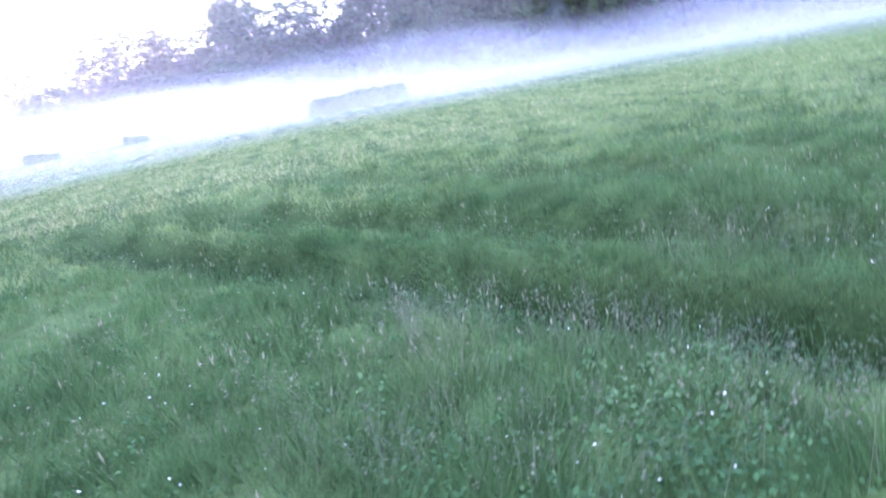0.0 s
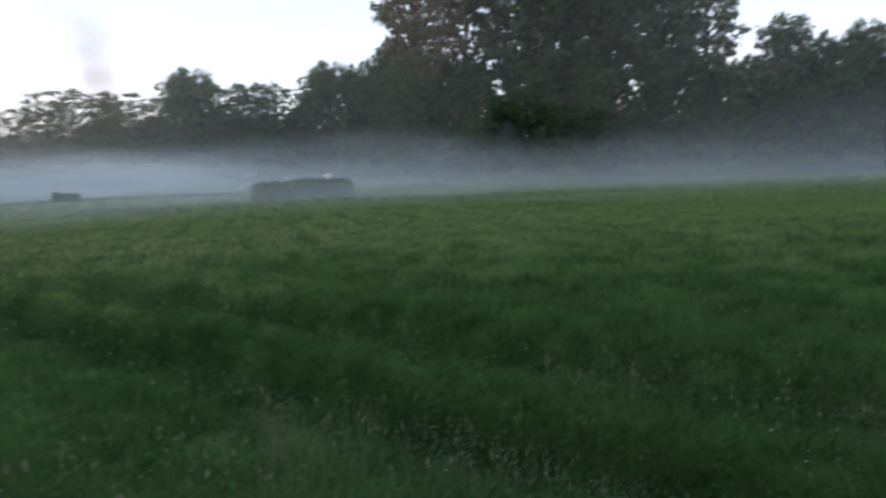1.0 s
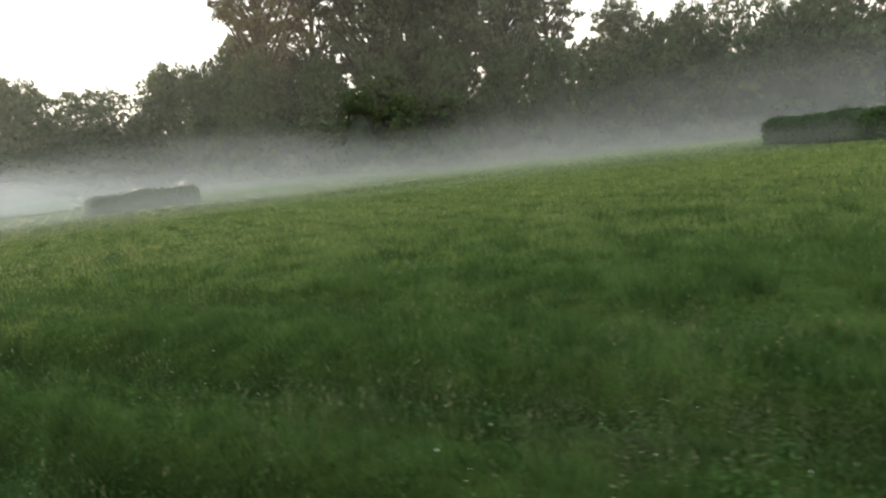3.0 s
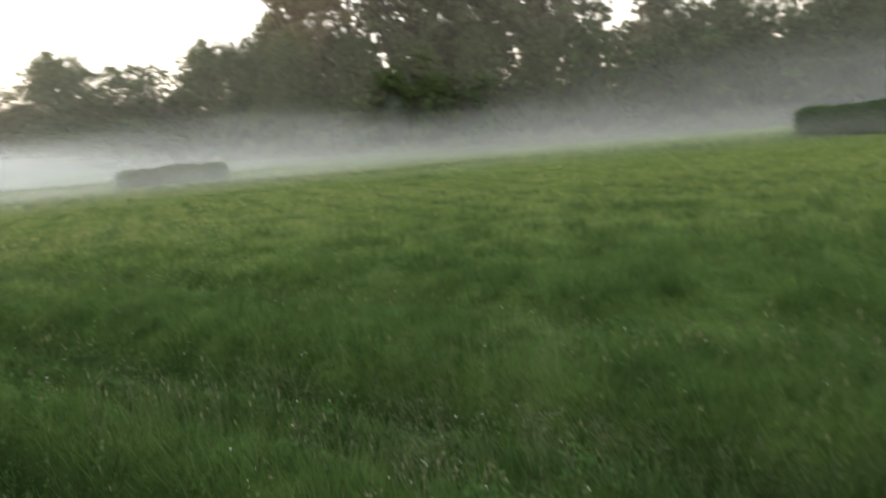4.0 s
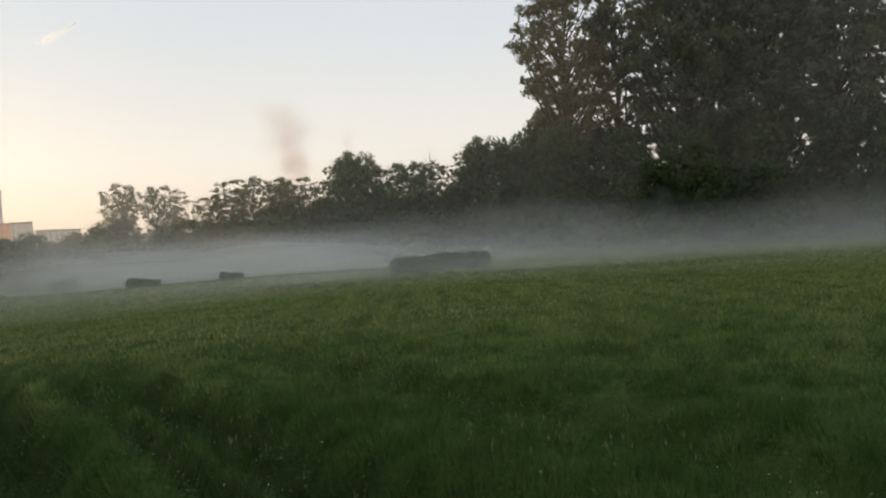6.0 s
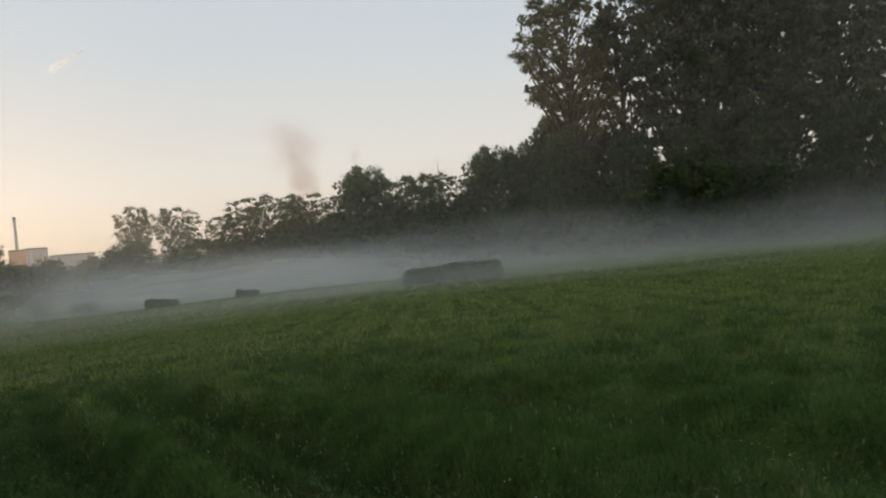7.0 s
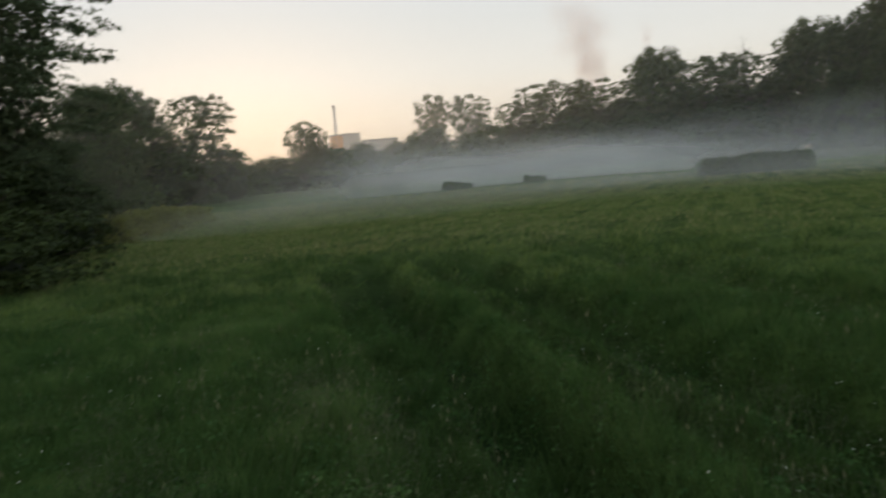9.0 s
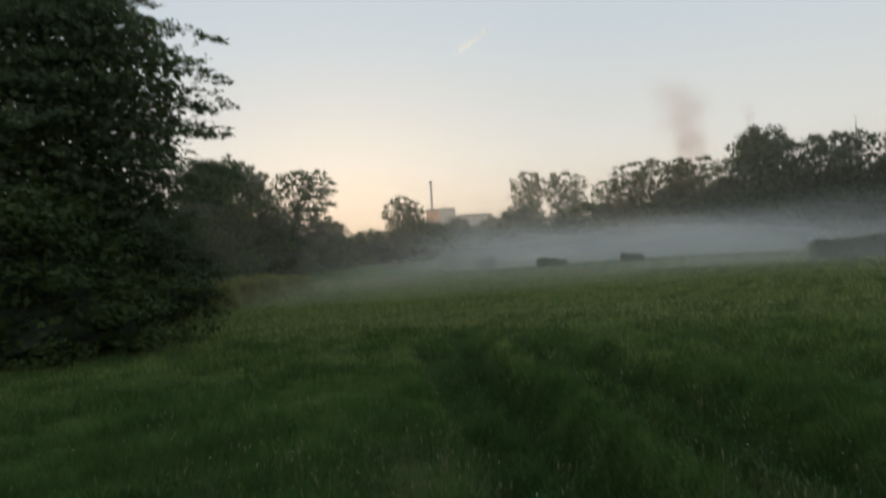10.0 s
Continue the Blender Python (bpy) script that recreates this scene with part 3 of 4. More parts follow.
for row in (
    ("round", 2.6, 113, 8.9, 6.0, "dome-shaped dark green tree in the far row"),
    ("round", -2.4, 102, 10.6, 5.5, "round tree under the tall poplars"),
    ("round", -0.2, 106, 8.8, 5.0, "round tree under the tall poplars"),
    ("shrub", 0.6, 98, 5.0, 5.0, "dark shrub at the foot of the trees in mist"),
    ("airy", 6.6, 114, 7.2, 6.5, "airy flat-topped tree with sky through it"),
    ("airy", 9.6, 112, 7.3, 6.5, "airy flat-topped tree with sky through it"),
    ("round", 13.0, 112, 8.4, 6.2, "broad dark tree with an uneven top"),
    ("airy", 17.2, 114, 6.6, 6.2, "low spreading tree with sky under its crown"),
    ("airy", 20.6, 116, 6.8, 6.8, "flat-topped tree with tiered branches"),
    ("round", 5.0, 119, 5.3, 4.6, "dark tree in the unbroken far row"),
    ("round", 8.2, 119, 4.9, 5.0, "dark tree in the unbroken far row"),
    ("round", 11.4, 119, 5.2, 5.0, "dark tree in the unbroken far row"),
    ("round", 15.6, 119, 5.0, 5.0, "dark tree in the unbroken far row"),
    ("round", 19.0, 121, 4.8, 5.0, "dark tree in the unbroken far row"),
    ("airy", 23.6, 120, 5.6, 4.0, "small spreading tree at the row's end"),
    ("airy", 30.4, 160, 6.7, 3.0, "upright tree standing free above the bushes"),
    ("airy", 27.5, 160, 6.4, 3.6, "upright tree with sky between its branches"),
    ("airy", 41.0, 120, 5.35, 2.7, "small airy tree with a rounded top before the factory"),
    ("airy", 39.8, 121, 4.9, 1.9, "small airy tree with a rounded top before the factory"),
    ("poplar", -31.9, 101, 10.2, 4.6, "pointed grey-green tree in the far row"),
    ("round", -6.4, 102, 9.2, 5.5, "dark round tree behind the tall poplars"),
    ("round", -16.0, 102, 9.2, 6.0, "dark round tree behind the tall poplars"),
    ("round", -3.6, 93, 9.4, 5.5, "dark round tree under the tall poplars"),
    ("round", -8.6, 92, 8.6, 5.5, "dark round tree under the tall poplars"),
    ("round", -13.4, 91, 8.2, 5.5, "dark round tree under the tall poplars"),
    ("round", -18.4, 92, 8.8, 6.0, "dark round tree under the tall poplars"),
    ("round", -23.2, 91, 8.2, 5.5, "dark round tree under the tall poplars"),
    ("round", -29.6, 104, 7.6, 4.5, "dark round tree in the far row"),
    ("round", -43.6, 104, 8.0, 5.0, "dark round tree in the far row"),
    ("round", -34.6, 104, 8.7, 4.6, "dark round tree in the far row"),
    ("round", -37.0, 100, 9.2, 4.6, "dark round tree in the far row"),
    ("airy", -40.6, 98, 9.7, 6.0, "spreading tree in the far row"),
    ("round", -46.5, 96, 9.4, 6.0, "dark round tree in the far row"),
    ("airy", -51.0, 94, 9.5, 6.0, "spreading tree in the far row"),
    ("round", -56.0, 92, 9.0, 6.5, "dark round tree in the far row"),
):
    forest(*row, group=W)
for az, d, top, wide in ((8, 108, 3.9, 9), (14, 106, 3.8, 9), (20, 108, 3.8, 9), (25.5, 140, 4.0, 7), (31, 145, 4.1, 7), (33.6, 150, 3.3, 4), (36.2, 148, 3.4, 4), (39, 145, 3.3, 7),
                         (-5, 92, 4.6, 8), (-8, 90, 4.4, 7), (-18, 90, 5.6, 8), (-22, 90, 6.0, 7), (-26.5, 89, 8.0, 6.0), (-31, 96, 6.0, 8), (-36, 95, 6.2, 8), (-42, 92, 6.4, 9), (-48, 90, 6.2, 9), (-54, 88, 6.2, 9), (-33.5, 99, 7.0, 8), (-39, 98, 7.2, 8), (-45, 97, 7.2, 8), (-51, 96, 7.2, 8),
                         (43.5, 130, 2.7, 5), (46, 115, 2.6, 6)):
    forest("shrub", az, d, top, wide, "dark bushes rising out of the mist", group="bushes along the far edge")
for az, d, top, wide in ((-1.0, 94, 4.4, 4.5), (-11.0, 88, 6.2, 5.5), (-14.5, 88, 5.4, 5.5)):
    forest("fresh", az, d, top, wide, "fresh green bush below the poplars", group="bushes along the far edge")

for k in range(19):
    az = -57 + 5.6 * k + 1.2 * math.sin(k * 2.3)
    forest("scrub", az, 128 + 5 * math.sin(k * 1.7), (3.7 if az < 24 else 3.0) + 0.35 * math.sin(k * 3.1), 7.5, "dark bushes behind the far row", group="bushes along the far edge")

# the wood on the near side: a large tree and the undergrowth of the meadow's edge
L = "wood along the near edge"
for row in (
    ("airy", 49.4, 90, 7.7, 6.9, "spreading tree above the dark wood edge"),
    ("shrub", 47.0, 92, 3.9, 5.0, "dark bushes along the wood edge"),
    ("shrub", 51.0, 89, 4.4, 8.0, "dark bushes along the wood edge"),
    ("shrub", 53.6, 89, 4.2, 7.0, "dark bushes along the wood edge"),
    ("round", 54.6, 90, 8.8, 8.5, "dark tree in the wood edge"),
    ("shrub", 56.5, 52, 5.0, 8.0, "dark bushes along the wood edge"),
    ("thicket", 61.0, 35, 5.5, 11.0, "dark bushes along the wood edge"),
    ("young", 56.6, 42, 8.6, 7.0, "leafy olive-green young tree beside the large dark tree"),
    ("thicket", 62.3, 27, 4.5, 12.0, "dark undergrowth beneath the large tree, shade in its leaf colour"),
    ("thicket", 69.5, 17, 2.0, 17.0, "dark undergrowth beneath the large tree, shade in its leaf colour"),
    ("thicket", 67.5, 25, 6.0, 17.0, "dark undergrowth beneath the large tree, shade in its leaf colour"),
    ("thicket", 73.0, 18, 7.0, 24.0, "dark undergrowth beneath the large tree, shade in its leaf colour"),
    ("olive", 50.4, 50, -0.35, 4.0, "low yellowish green bush at the wood edge"),
    ("olive", 52.4, 43, -0.15, 4.0, "low yellowish green bush at the wood edge"),
    ("olive", 54.3, 38, -0.25, 4.0, "low yellowish green bush at the wood edge"),
    ("olive", 56.2, 34, -0.3, 4.0, "low yellowish green bush at the wood edge"),
):
    forest(*row, group=L)


def bough_tree(seed, height, profile, boughs, leaves, size, leaf, bark):
    """A tree of long, nearly level boughs that droop at their ends. profile: (height, reach) pairs."""
    rng = np.random.RandomState(seed)
    root = bpy.data.objects.new("tree", None)
    scene.collection.objects.link(root)
    verts, faces = [], []
    tube(verts, faces, [Vector((0.1 * math.sin(k), 0.1 * math.cos(2 * k), -0.3 + k * height * 0.92 / 7)) for k in range(8)], [0.34 - 0.043 * k for k in range(8)], 10)
    hs, rs = zip(*profile)
    pts = []
    reach = np.empty(boughs)
    z = np.linspace(1.4, height - 0.2, boughs)
    ang = np.arange(boughs) * 2.39996 + rng.uniform(-0.4, 0.4, boughs)
    for k in range(boughs):
        reach[k] = np.interp(z[k], hs, rs) * rng.choice([rng.uniform(0.55, 0.85), rng.uniform(0.86, 1.03)])
    share = (reach ** 1.5) / (reach ** 1.5).sum() * leaves
    for k in range(boughs):
        n = int(share[k])
        out, side = np.array([math.cos(ang[k]), math.sin(ang[k]), 0]), np.array([-math.sin(ang[k]), math.cos(ang[k]), 0])
        tilt, sag = rng.uniform(-0.02, 0.14), rng.uniform(0.10, 0.24)

        def bough(u):
            return out * (u * reach[k]) + np.array([0, 0, z[k] + reach[k] * (tilt * u - sag * u ** 2.4)])

        tube(verts, faces, [bough(u) for u in (0.0, 0.3, 0.6, 0.9)], [0.055, 0.035, 0.018, 0.004], 4)
        twigs = max(10, n // 22)
        u = rng.uniform(0.10, 1.0, twigs) ** 0.75
        fan = rng.normal(size=twigs) * 0.22 * reach[k] * np.clip(1.15 - u, 0.12, 1)
        droop = -0.5 * rng.uniform(0, 0.35, twigs) - 0.10 * np.abs(fan)
        spray = out[None] * (u * reach[k])[:, None] + side[None] * fan[:, None]
        spray[:, 2] = z[k] + reach[k] * (tilt * u - sag * u ** 2.4) + droop
        grow = rng.normal(size=(twigs, 3)) * np.array([0.16, 0.16, 0.04]) + out[None] * 0.16
        pick = rng.randint(0, twigs, n)
        along = rng.uniform(-1, 1, n)[:, None]
        pts.append(spray[pick] + grow[pick] * along + rng.normal(size=(n, 3)) * np.array([0.055, 0.055, 0.028]))
    # the leafy heart between the boughs
    n = int(leaves * 0.24)
    zz = rng.uniform(0.6, height * 0.93, n)
    a, r = rng.uniform(0, 6.283, n), np.interp(zz, hs, rs) * np.sqrt(rng.uniform(0.02, 0.42, n))
    heart = np.stack([np.cos(a) * r, np.sin(a) * r, zz - 0.06 * r], 1)
    clump = wave(heart[:, 0] * 2 + zz, heart[:, 1] * 2 - zz, 44, 2.0) > -0.38
    heart = heart[clump]
    edge = np.concatenate(pts)
    mesh_object("trunk", verts, faces, bark, root, smooth=True)
    quads = [leaf_quads(rng, edge, size, droop=0.25, flat=0.5), leaf_quads(rng, heart, size * 2.4, droop=0.25, flat=0.5)]
    quad_object("crown", np.concatenate(quads), leaf, root)
    return root


near = bough_tree(41, 14.2, ((0, 4.6), (3, 5.2), (5.9, 5.6), (7.1, 6.2), (8.5, 5.8), (9.5, 5.1), (10.3, 3.6), (12, 2.6), (14.2, 0.6)), 230, 130000, 0.096, LEAF_BOUGH, BARK)
nx, ny = polar(68.0, 24.0)
near.matrix_basis = pose(nx, ny, gz(nx, ny) - 0.05)
tagged(near, "large dark tree with drooping tiered branches at the wood edge", "tree", L)


# ---- clipped hedges standing in the meadow ----
def hedge(az0, d0, az1, d1, height, thick, label, leaves, seed):
    """A free-standing clipped hedge between two places, rounded at its ends and shoulders."""
    rng = np.random.RandomState(seed)
    (x0, y0), (x1, y1) = polar(az0, d0), polar(az1, d1)
    length = math.hypot(x1 - x0, y1 - y0)
    root = bpy.data.objects.new("hedge", None)
    scene.collection.objects.link(root)
    root.matrix_basis = pose((x0 + x1) / 2, (y0 + y1) / 2, gz((x0 + x1) / 2, (y0 + y1) / 2), 0, 0, math.degrees(math.atan2(y1 - y0, x1 - x0)))
    half = np.array([length / 2, thick / 2, height / 2])
    soft = min(0.5, 0.42 * height)
    bm = bmesh.new()
    # solid body behind the leaves, near-black for the shade inside
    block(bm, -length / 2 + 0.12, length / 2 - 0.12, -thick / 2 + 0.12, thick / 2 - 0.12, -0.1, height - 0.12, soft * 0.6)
    part("core", bm, SHADE_CORE, root, "solid dark filler inside the hedge, shade in its colour")
    u = rng.uniform(-1, 1, (leaves, 3))
    side = np.where(rng.uniform(size=leaves) < 0.5, -1.0, 1.0)
    face = np.argsort(rng.uniform(size=(leaves, 3)) * np.array([1 / (thick * height), 1 / (length * height), 1 / (length * thick)]), axis=1)[:, 0]
    u[np.arange(leaves), face] = side
    u[:, 2] = np.where((face == 2), 1.0, u[:, 2])
    p = u * half
    inner = np.maximum(half - soft, 0.02)
    c = np.clip(p, -inner, inner)
    c[:, 2] = np.clip(p[:, 2], -half[2], inner[2])
    d = p - c
    r = np.linalg.norm(d, axis=1)[:, None] + 1e-6
    p = c + d / r * np.minimum(r, soft)
    p += rng.normal(size=p.shape) * 0.05
    swell = 0.06 * np.sin(p[:, 0] * 0.9 + seed) + 0.05 * np.sin(p[:, 0] * 2.1 + seed) + 0.03 * np.sin(p[:, 0] * 5.3)
    p[:, 2] += half[2] + swell * (p[:, 2] + half[2]) / height
    p[:, 1] *= 1 + 0.08 * np.sin(p[:, 0] * 1.7 + 2 * seed)
    quad_object("foliage", leaf_quads(rng, p, 0.16), HEDGE_LEAF, root)
    return tagged(root, label, "hedge", "clipped hedges in the meadow")


hedge(10.45, 56.0, 2.6, 57.5, 1.24, 1.5, "long clipped dark green hedge half sunk in mist", 14000, 1)
hedge(-42.1, 48.0, -54.0, 35.5, 1.48, 1.7, "long clipped green hedge with rounded end in mist", 16000, 2)
hedge(30.3, 66.0, 28.1, 66.4, 0.54, 1.0, "short low clipped hedge in the mist", 4000, 3)
hedge(23.7, 67.0, 22.1, 67.3, 0.56, 1.0, "short low clipped hedge in the mist", 4000, 4)
hedge(35.2, 72.5, 33.6, 72.5, 0.7, 1.0, "faint low hedge almost lost in mist", 3000, 5)
hedge(37.6, 75.0, 36.9, 75.2, 0.62, 0.9, "faint low hedge almost lost in mist", 1500, 6)


MIST = (0.975, 0.96, 0.935)
VEIL = (0.97, 0.94, 0.86)
# haze tinted warm, the sunset glow put into its colour
HAZE = (0.96, 0.89, 0.80)


# ---- mist over the meadow, thin banks one behind another ----
def mist_bank(radius, az0, az1, top, mat, seed, climb=0.0):
    verts, faces, heights = [], [], []
    n = 48
    for i in range(n + 1):
        az = az0 + (az1 - az0) * i / n
        r = radius * (1 + 0.03 * math.sin(az * 0.11 + seed) + 0.02 * math.sin(az * 0.27 + 2 * seed))
        x, y = polar(az, r)
        g = gz(x, y)
        high = top + climb * max(0.0, x - 18.0)
        heights += [-0.1, high]
        verts += [(x, y, g - 0.1), (x, y, g + high)]
    for i in range(n):
        faces.append((2 * i, 2 * i + 2, 2 * i + 3, 2 * i + 1))
    ob = mesh_object("mist_bank", verts, faces, mat, smooth=True)
    ob.data.attributes.new("above_ground", "FLOAT", "POINT").data.foreach_set("value", heights)
    tagged(ob, "thin grey mist lying low over the meadow", "mist", kind="stuff")


# low veils on the grass, densest at the ground
for i, (radius, density, thin, top, fade) in enumerate(((30, 0.08, 0.3, 1.25, 60), (40, 0.15, 0.6, 1.9, 58), (49, 0.22, 0.9, 2.3, 54))):
    fog = mist_material("mist", density, 0.0, 0.55, thin, top, -radius * math.sin(radians(fade)), -radius * math.sin(radians(fade - 12)), VEIL, east_share=0.6, east_to=30.0)
    mist_bank(radius, -75, fade + 2, 1.12 * top, fog, i + 20)
# the banks before and behind the hedges
for i, (radius, density, thin, top, fade, climb, share) in enumerate(((53.5, 0.18, 1.1, 3.4, 26, 0.0, 0.5), (69.5, 0.30, 1.8, 5.0, 46, 0.02, 0.22), (74, 0.30, 2.0, 6.2, 42, 0.05, 0.22), (79.5, 0.30, 2.4, 7.2, 42, 0.07, 0.22))):
    fog = mist_material("mist", density, -0.5, -0.1, thin, top, -radius * math.sin(radians(fade)), -radius * math.sin(radians(fade - 10)), MIST, climb, east_share=share, east_to=24.0)
    mist_bank(radius, -75, fade + 2, top + 0.12 * (top - thin), fog, i, climb)
# added warm sheet before the wood: the low sun's glow in its tint
mist_bank(33, 10, 66, 15.0, mist_material("haze", 0.22, -2.0, 0.0, 3.0, 12.0, -500, -400, (0.98, 0.88, 0.70), patch=0.003, east_share=0.0, east_to=-8.0), 31)
# a thin haze in the air above it, sunset glow put into its tint
mist_bank(84, -75, 88, 60.0, mist_material("haze", 0.14, -2.0, 0.0, 14.0, 50.0, -500, -400, (0.97, 0.90, 0.78), patch=0.003, east_share=0.65, east_to=2.0), 9)
mist_bank(138, -75, 88, 30.0, mist_material("haze", 0.28, -2.0, 0.0, 5.0, 22.0, -500, -400, HAZE, patch=0.002), 11)
mist_bank(380, -75, 88, 90.0, mist_material("haze", 0.22, 2.0, 12.0, 22.0, 66.0, -900, -800, HAZE, patch=0.001), 12)

# ---- the factory far behind, its chimney, the steam, the contrail and the moon ----
def factory():
    root = bpy.data.objects.new("factory", None)
    scene.collection.objects.link(root)
    x, y = polar(37.0, 500)
    root.matrix_basis = pose(x, y, 1.3, 0, 0, 37.0)
    # the sunlight on these walls is in their cladding colours
    for name, u0, u1, depth, z1, mat, label in (("tower_block", -4.4, 7.5, 14, 36.3, SUNLIT_CLAD, "pale clad block"),
                                                ("annex", -13.4, -4.42, 12, 35.9, SUNSET_CLAD, "annex with the sunset light painted as orange"),
                                                ("hall", 8.9, 33.4, 24, 31.0, SUNLIT_CLAD, "long pale hall")):
        bm = bmesh.new()
        block(bm, u0, u1, 0, depth, 0, z1, 0.15)
        body = part(name, bm, mat, root, label)
        bm = bmesh.new()
        block(bm, u0 - 0.3, u1 + 0.3 if name == "hall" else u1 - 0.05, -0.35, depth + 0.3, z1 + 0.004, z1 + 0.9, 0.1)
        part("parapet", bm, ROOFING, body)
        for k in range(int((u1 - u0) / 3.2)):
            bm = bmesh.new()
            block(bm, u0 + 1.2 + 3.2 * k, u0 + 1.5 + 3.2 * k, -0.25, -0.003, 2, z1 - 0.3)
            part("rib", bm, ROOFING, body)
    tagged(root, "pale factory blocks with a sunset-coloured annex behind the trees", "factory")
    stack = bpy.data.objects.new("factory_chimney", None)
    scene.collection.objects.link(stack)
    x, y = polar(38.0, 518)
    stack.matrix_basis = pose(x, y, 1.3)
    verts, faces = [], []
    tube(verts, faces, [(0, 0, -1), (0, 0, 30), (0, 0, 58.8)], [1.3, 1.0, 0.8], 16)
    mesh_object("shaft", verts, faces, STEEL, stack, smooth=True)
    for z in (34.0, 57.4):
        verts, faces = [], []
        tube(verts, faces, [(0, 0, z), (0, 0, z + 0.9)], [1.25, 1.25], 16)
        mesh_object("platform_ring", verts, faces, ROOFING, stack)
    tagged(stack, "slender grey steel chimney above the factory", "chimney")


factory()


def plume(az, d, foot, top, lean, wide, drops, label):
    """Steam rising in rolls: a cloud of fine drops, dense low down and thinning out above."""
    rng = np.random.RandomState(int(az * 10))
    x, y = polar(az, d)
    root = bpy.data.objects.new("steam_plume", None)
    scene.collection.objects.link(root)
    root.matrix_basis = pose(x, y, 0, 0, 0, az)
    z0, z1 = d * math.tan(radians(foot)), d * math.tan(radians(top))
    rolls = 90
    u = rng.uniform(0, 1, rolls)
    rad = wide * (0.16 + 0.84 * u ** 1.2)
    mid = np.stack([-lean * u ** 1.3, 0 * u, z0 + (z1 - z0) * u], 1) + rng.normal(size=(rolls, 3)) * (0.42 * rad)[:, None] * np.array([1, 1, 0.4])
    weight = rad ** 1.7 * np.clip(1.3 - u, 0.1, 1) ** 0.9
    pick = rng.choice(rolls, drops, p=weight / weight.sum())
    p = mid[pick] + rng.normal(size=(drops, 3)) * (0.30 * rad[pick])[:, None]
    quad_object("vapour", leaf_quads(rng, p, d * 0.00052), STEAM, root)
    tagged(root, label, "steam plume")


STEAM = leaf_material("steam", (0.88, 0.75, 0.73), (0.93, 0.80, 0.78), (0.96, 0.86, 0.84), 0.55, 0.02)
plume(17.0, 1500, 3.5, 11.8, 40, 60, 62000, "pinkish steam plume rising behind the trees")
plume(13.3, 1900, 3.5, 10.3, 6, 22, 4500, "faint thin steam plume behind the trees")



def contrail():
    """Ice flecks along a straight line, crisp at the front end and spread out behind."""
    rng = np.random.RandomState(81)
    a, b = Vector((*polar(34.9, 3800), 1120)), Vector((*polar(32.6, 3800), 1226))
    u = rng.uniform(0, 1, 700) ** 0.8
    p = np.array(a)[None] + u[:, None] * np.array(b - a)[None] + rng.normal(size=(700, 3)) * (3.0 + 9.0 * (1 - u) ** 2)[:, None]
    ob = quad_object("contrail", facing_leaves(rng, p, np.tile(np.array(sun_dir) * 3, (700, 1)), 5.0), leaf_material("ice_trail", (0.84, 0.93, 1.0), (0.86, 0.94, 1.0), (0.88, 0.95, 1.0), 0.85, 0.002))
    tagged(ob, "short white contrail high in the sky", "contrail", kind="stuff")


contrail()

m, n, l = material("moonlight")
glow = add(n, "ShaderNodeEmission", Strength=1.0)
pits = add(n, "ShaderNodeTexNoise", Scale=0.05)
shade = ramp(n, [(0.35, (0.8, 0.8, 0.78)), (0.6, (1.0, 0.99, 0.95))])
l.new(pits.outputs["Fac"], shade.inputs[0])
l.new(shade.outputs[0], glow.inputs["Color"])
l.new(glow.outputs[0], n.new("ShaderNodeOutputMaterial").inputs[0])
bm = bmesh.new()
bmesh.ops.create_uvsphere(bm, u_segments=24, v_segments=16, radius=15)
mx, my = polar(-34.9, 4000)
moon = part("moon", bm, m, None)
moon.matrix_basis = pose(mx, my, 4000 * math.tan(radians(12.7)))
tagged(moon, "small bright white moon in the evening sky", "moon")

# a thin birch with few leaves
birch = clump_tree(51, 18.0, 5.0, 0.35, 14, 500, 0.3, LEAF_GREY, PALE_BARK, "egg", 1.0, fill=0.0)
bx, by = polar(-43.8, 97)
birch.matrix_basis = pose(bx, by, gz(bx, by) - 0.05)
tagged(birch, "thin pale birch trunk with almost bare twigs", "tree", W)
snag = clump_tree(52, 17.5, 3.2, 0.55, 12, 40, 0.25, LEAF, BARK, "egg", 0.7, fill=0.0, thick=0.6)
bx, by = polar(6.9, 117)
snag.matrix_basis = pose(bx, by, gz(bx, by) - 0.05)
tagged(snag, "bare dead treetop with thin twigs above the row", "tree", W)

# ---- grass, seed heads and flowers of the near meadow ----
def off_track(x, y):
    return 1 - 0.95 * np.clip(rut(x, y) * 1.4, 0, 1)


def on_track(x, y):
    return np.clip(rut(x, y) * 1.3, 0, 1)


def mid_share(x, y):
    return off_track(x, y) * (1 - step(18, 46, np.hypot(x, y))) * (1 - 0.6 * step(12, 26, y - x))


grass("grass_sward", "dense short green meadow grass, uneven tufts", 270000, 1.6, 10, 0.15, 0.006, BLADE, 61, lean=0.6, keep=off_track)
grass("grass_sward", "dense green meadow grass further out", 250000, 8.5, 46, 0.115, 0.02, MID_BLADE, 62, lean=0.6, keep=mid_share)
# track blades carry the shade of the ruts in their colour
grass("track_grass", "dark green grass growing in the wheel tracks, shade in its colour", 330000, 1.6, 13, 0.12, 0.007, SHADED_BLADE, 72, lean=0.7, keep=on_track)
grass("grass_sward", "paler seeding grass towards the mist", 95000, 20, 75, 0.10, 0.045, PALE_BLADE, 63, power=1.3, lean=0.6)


# more tan blades towards -x, in uneven patches
def tan_share(x, y):
    return np.clip(0.50 - 0.030 * x + 0.7 * wave(x, y, 19, 14.0), 0.10, 1)


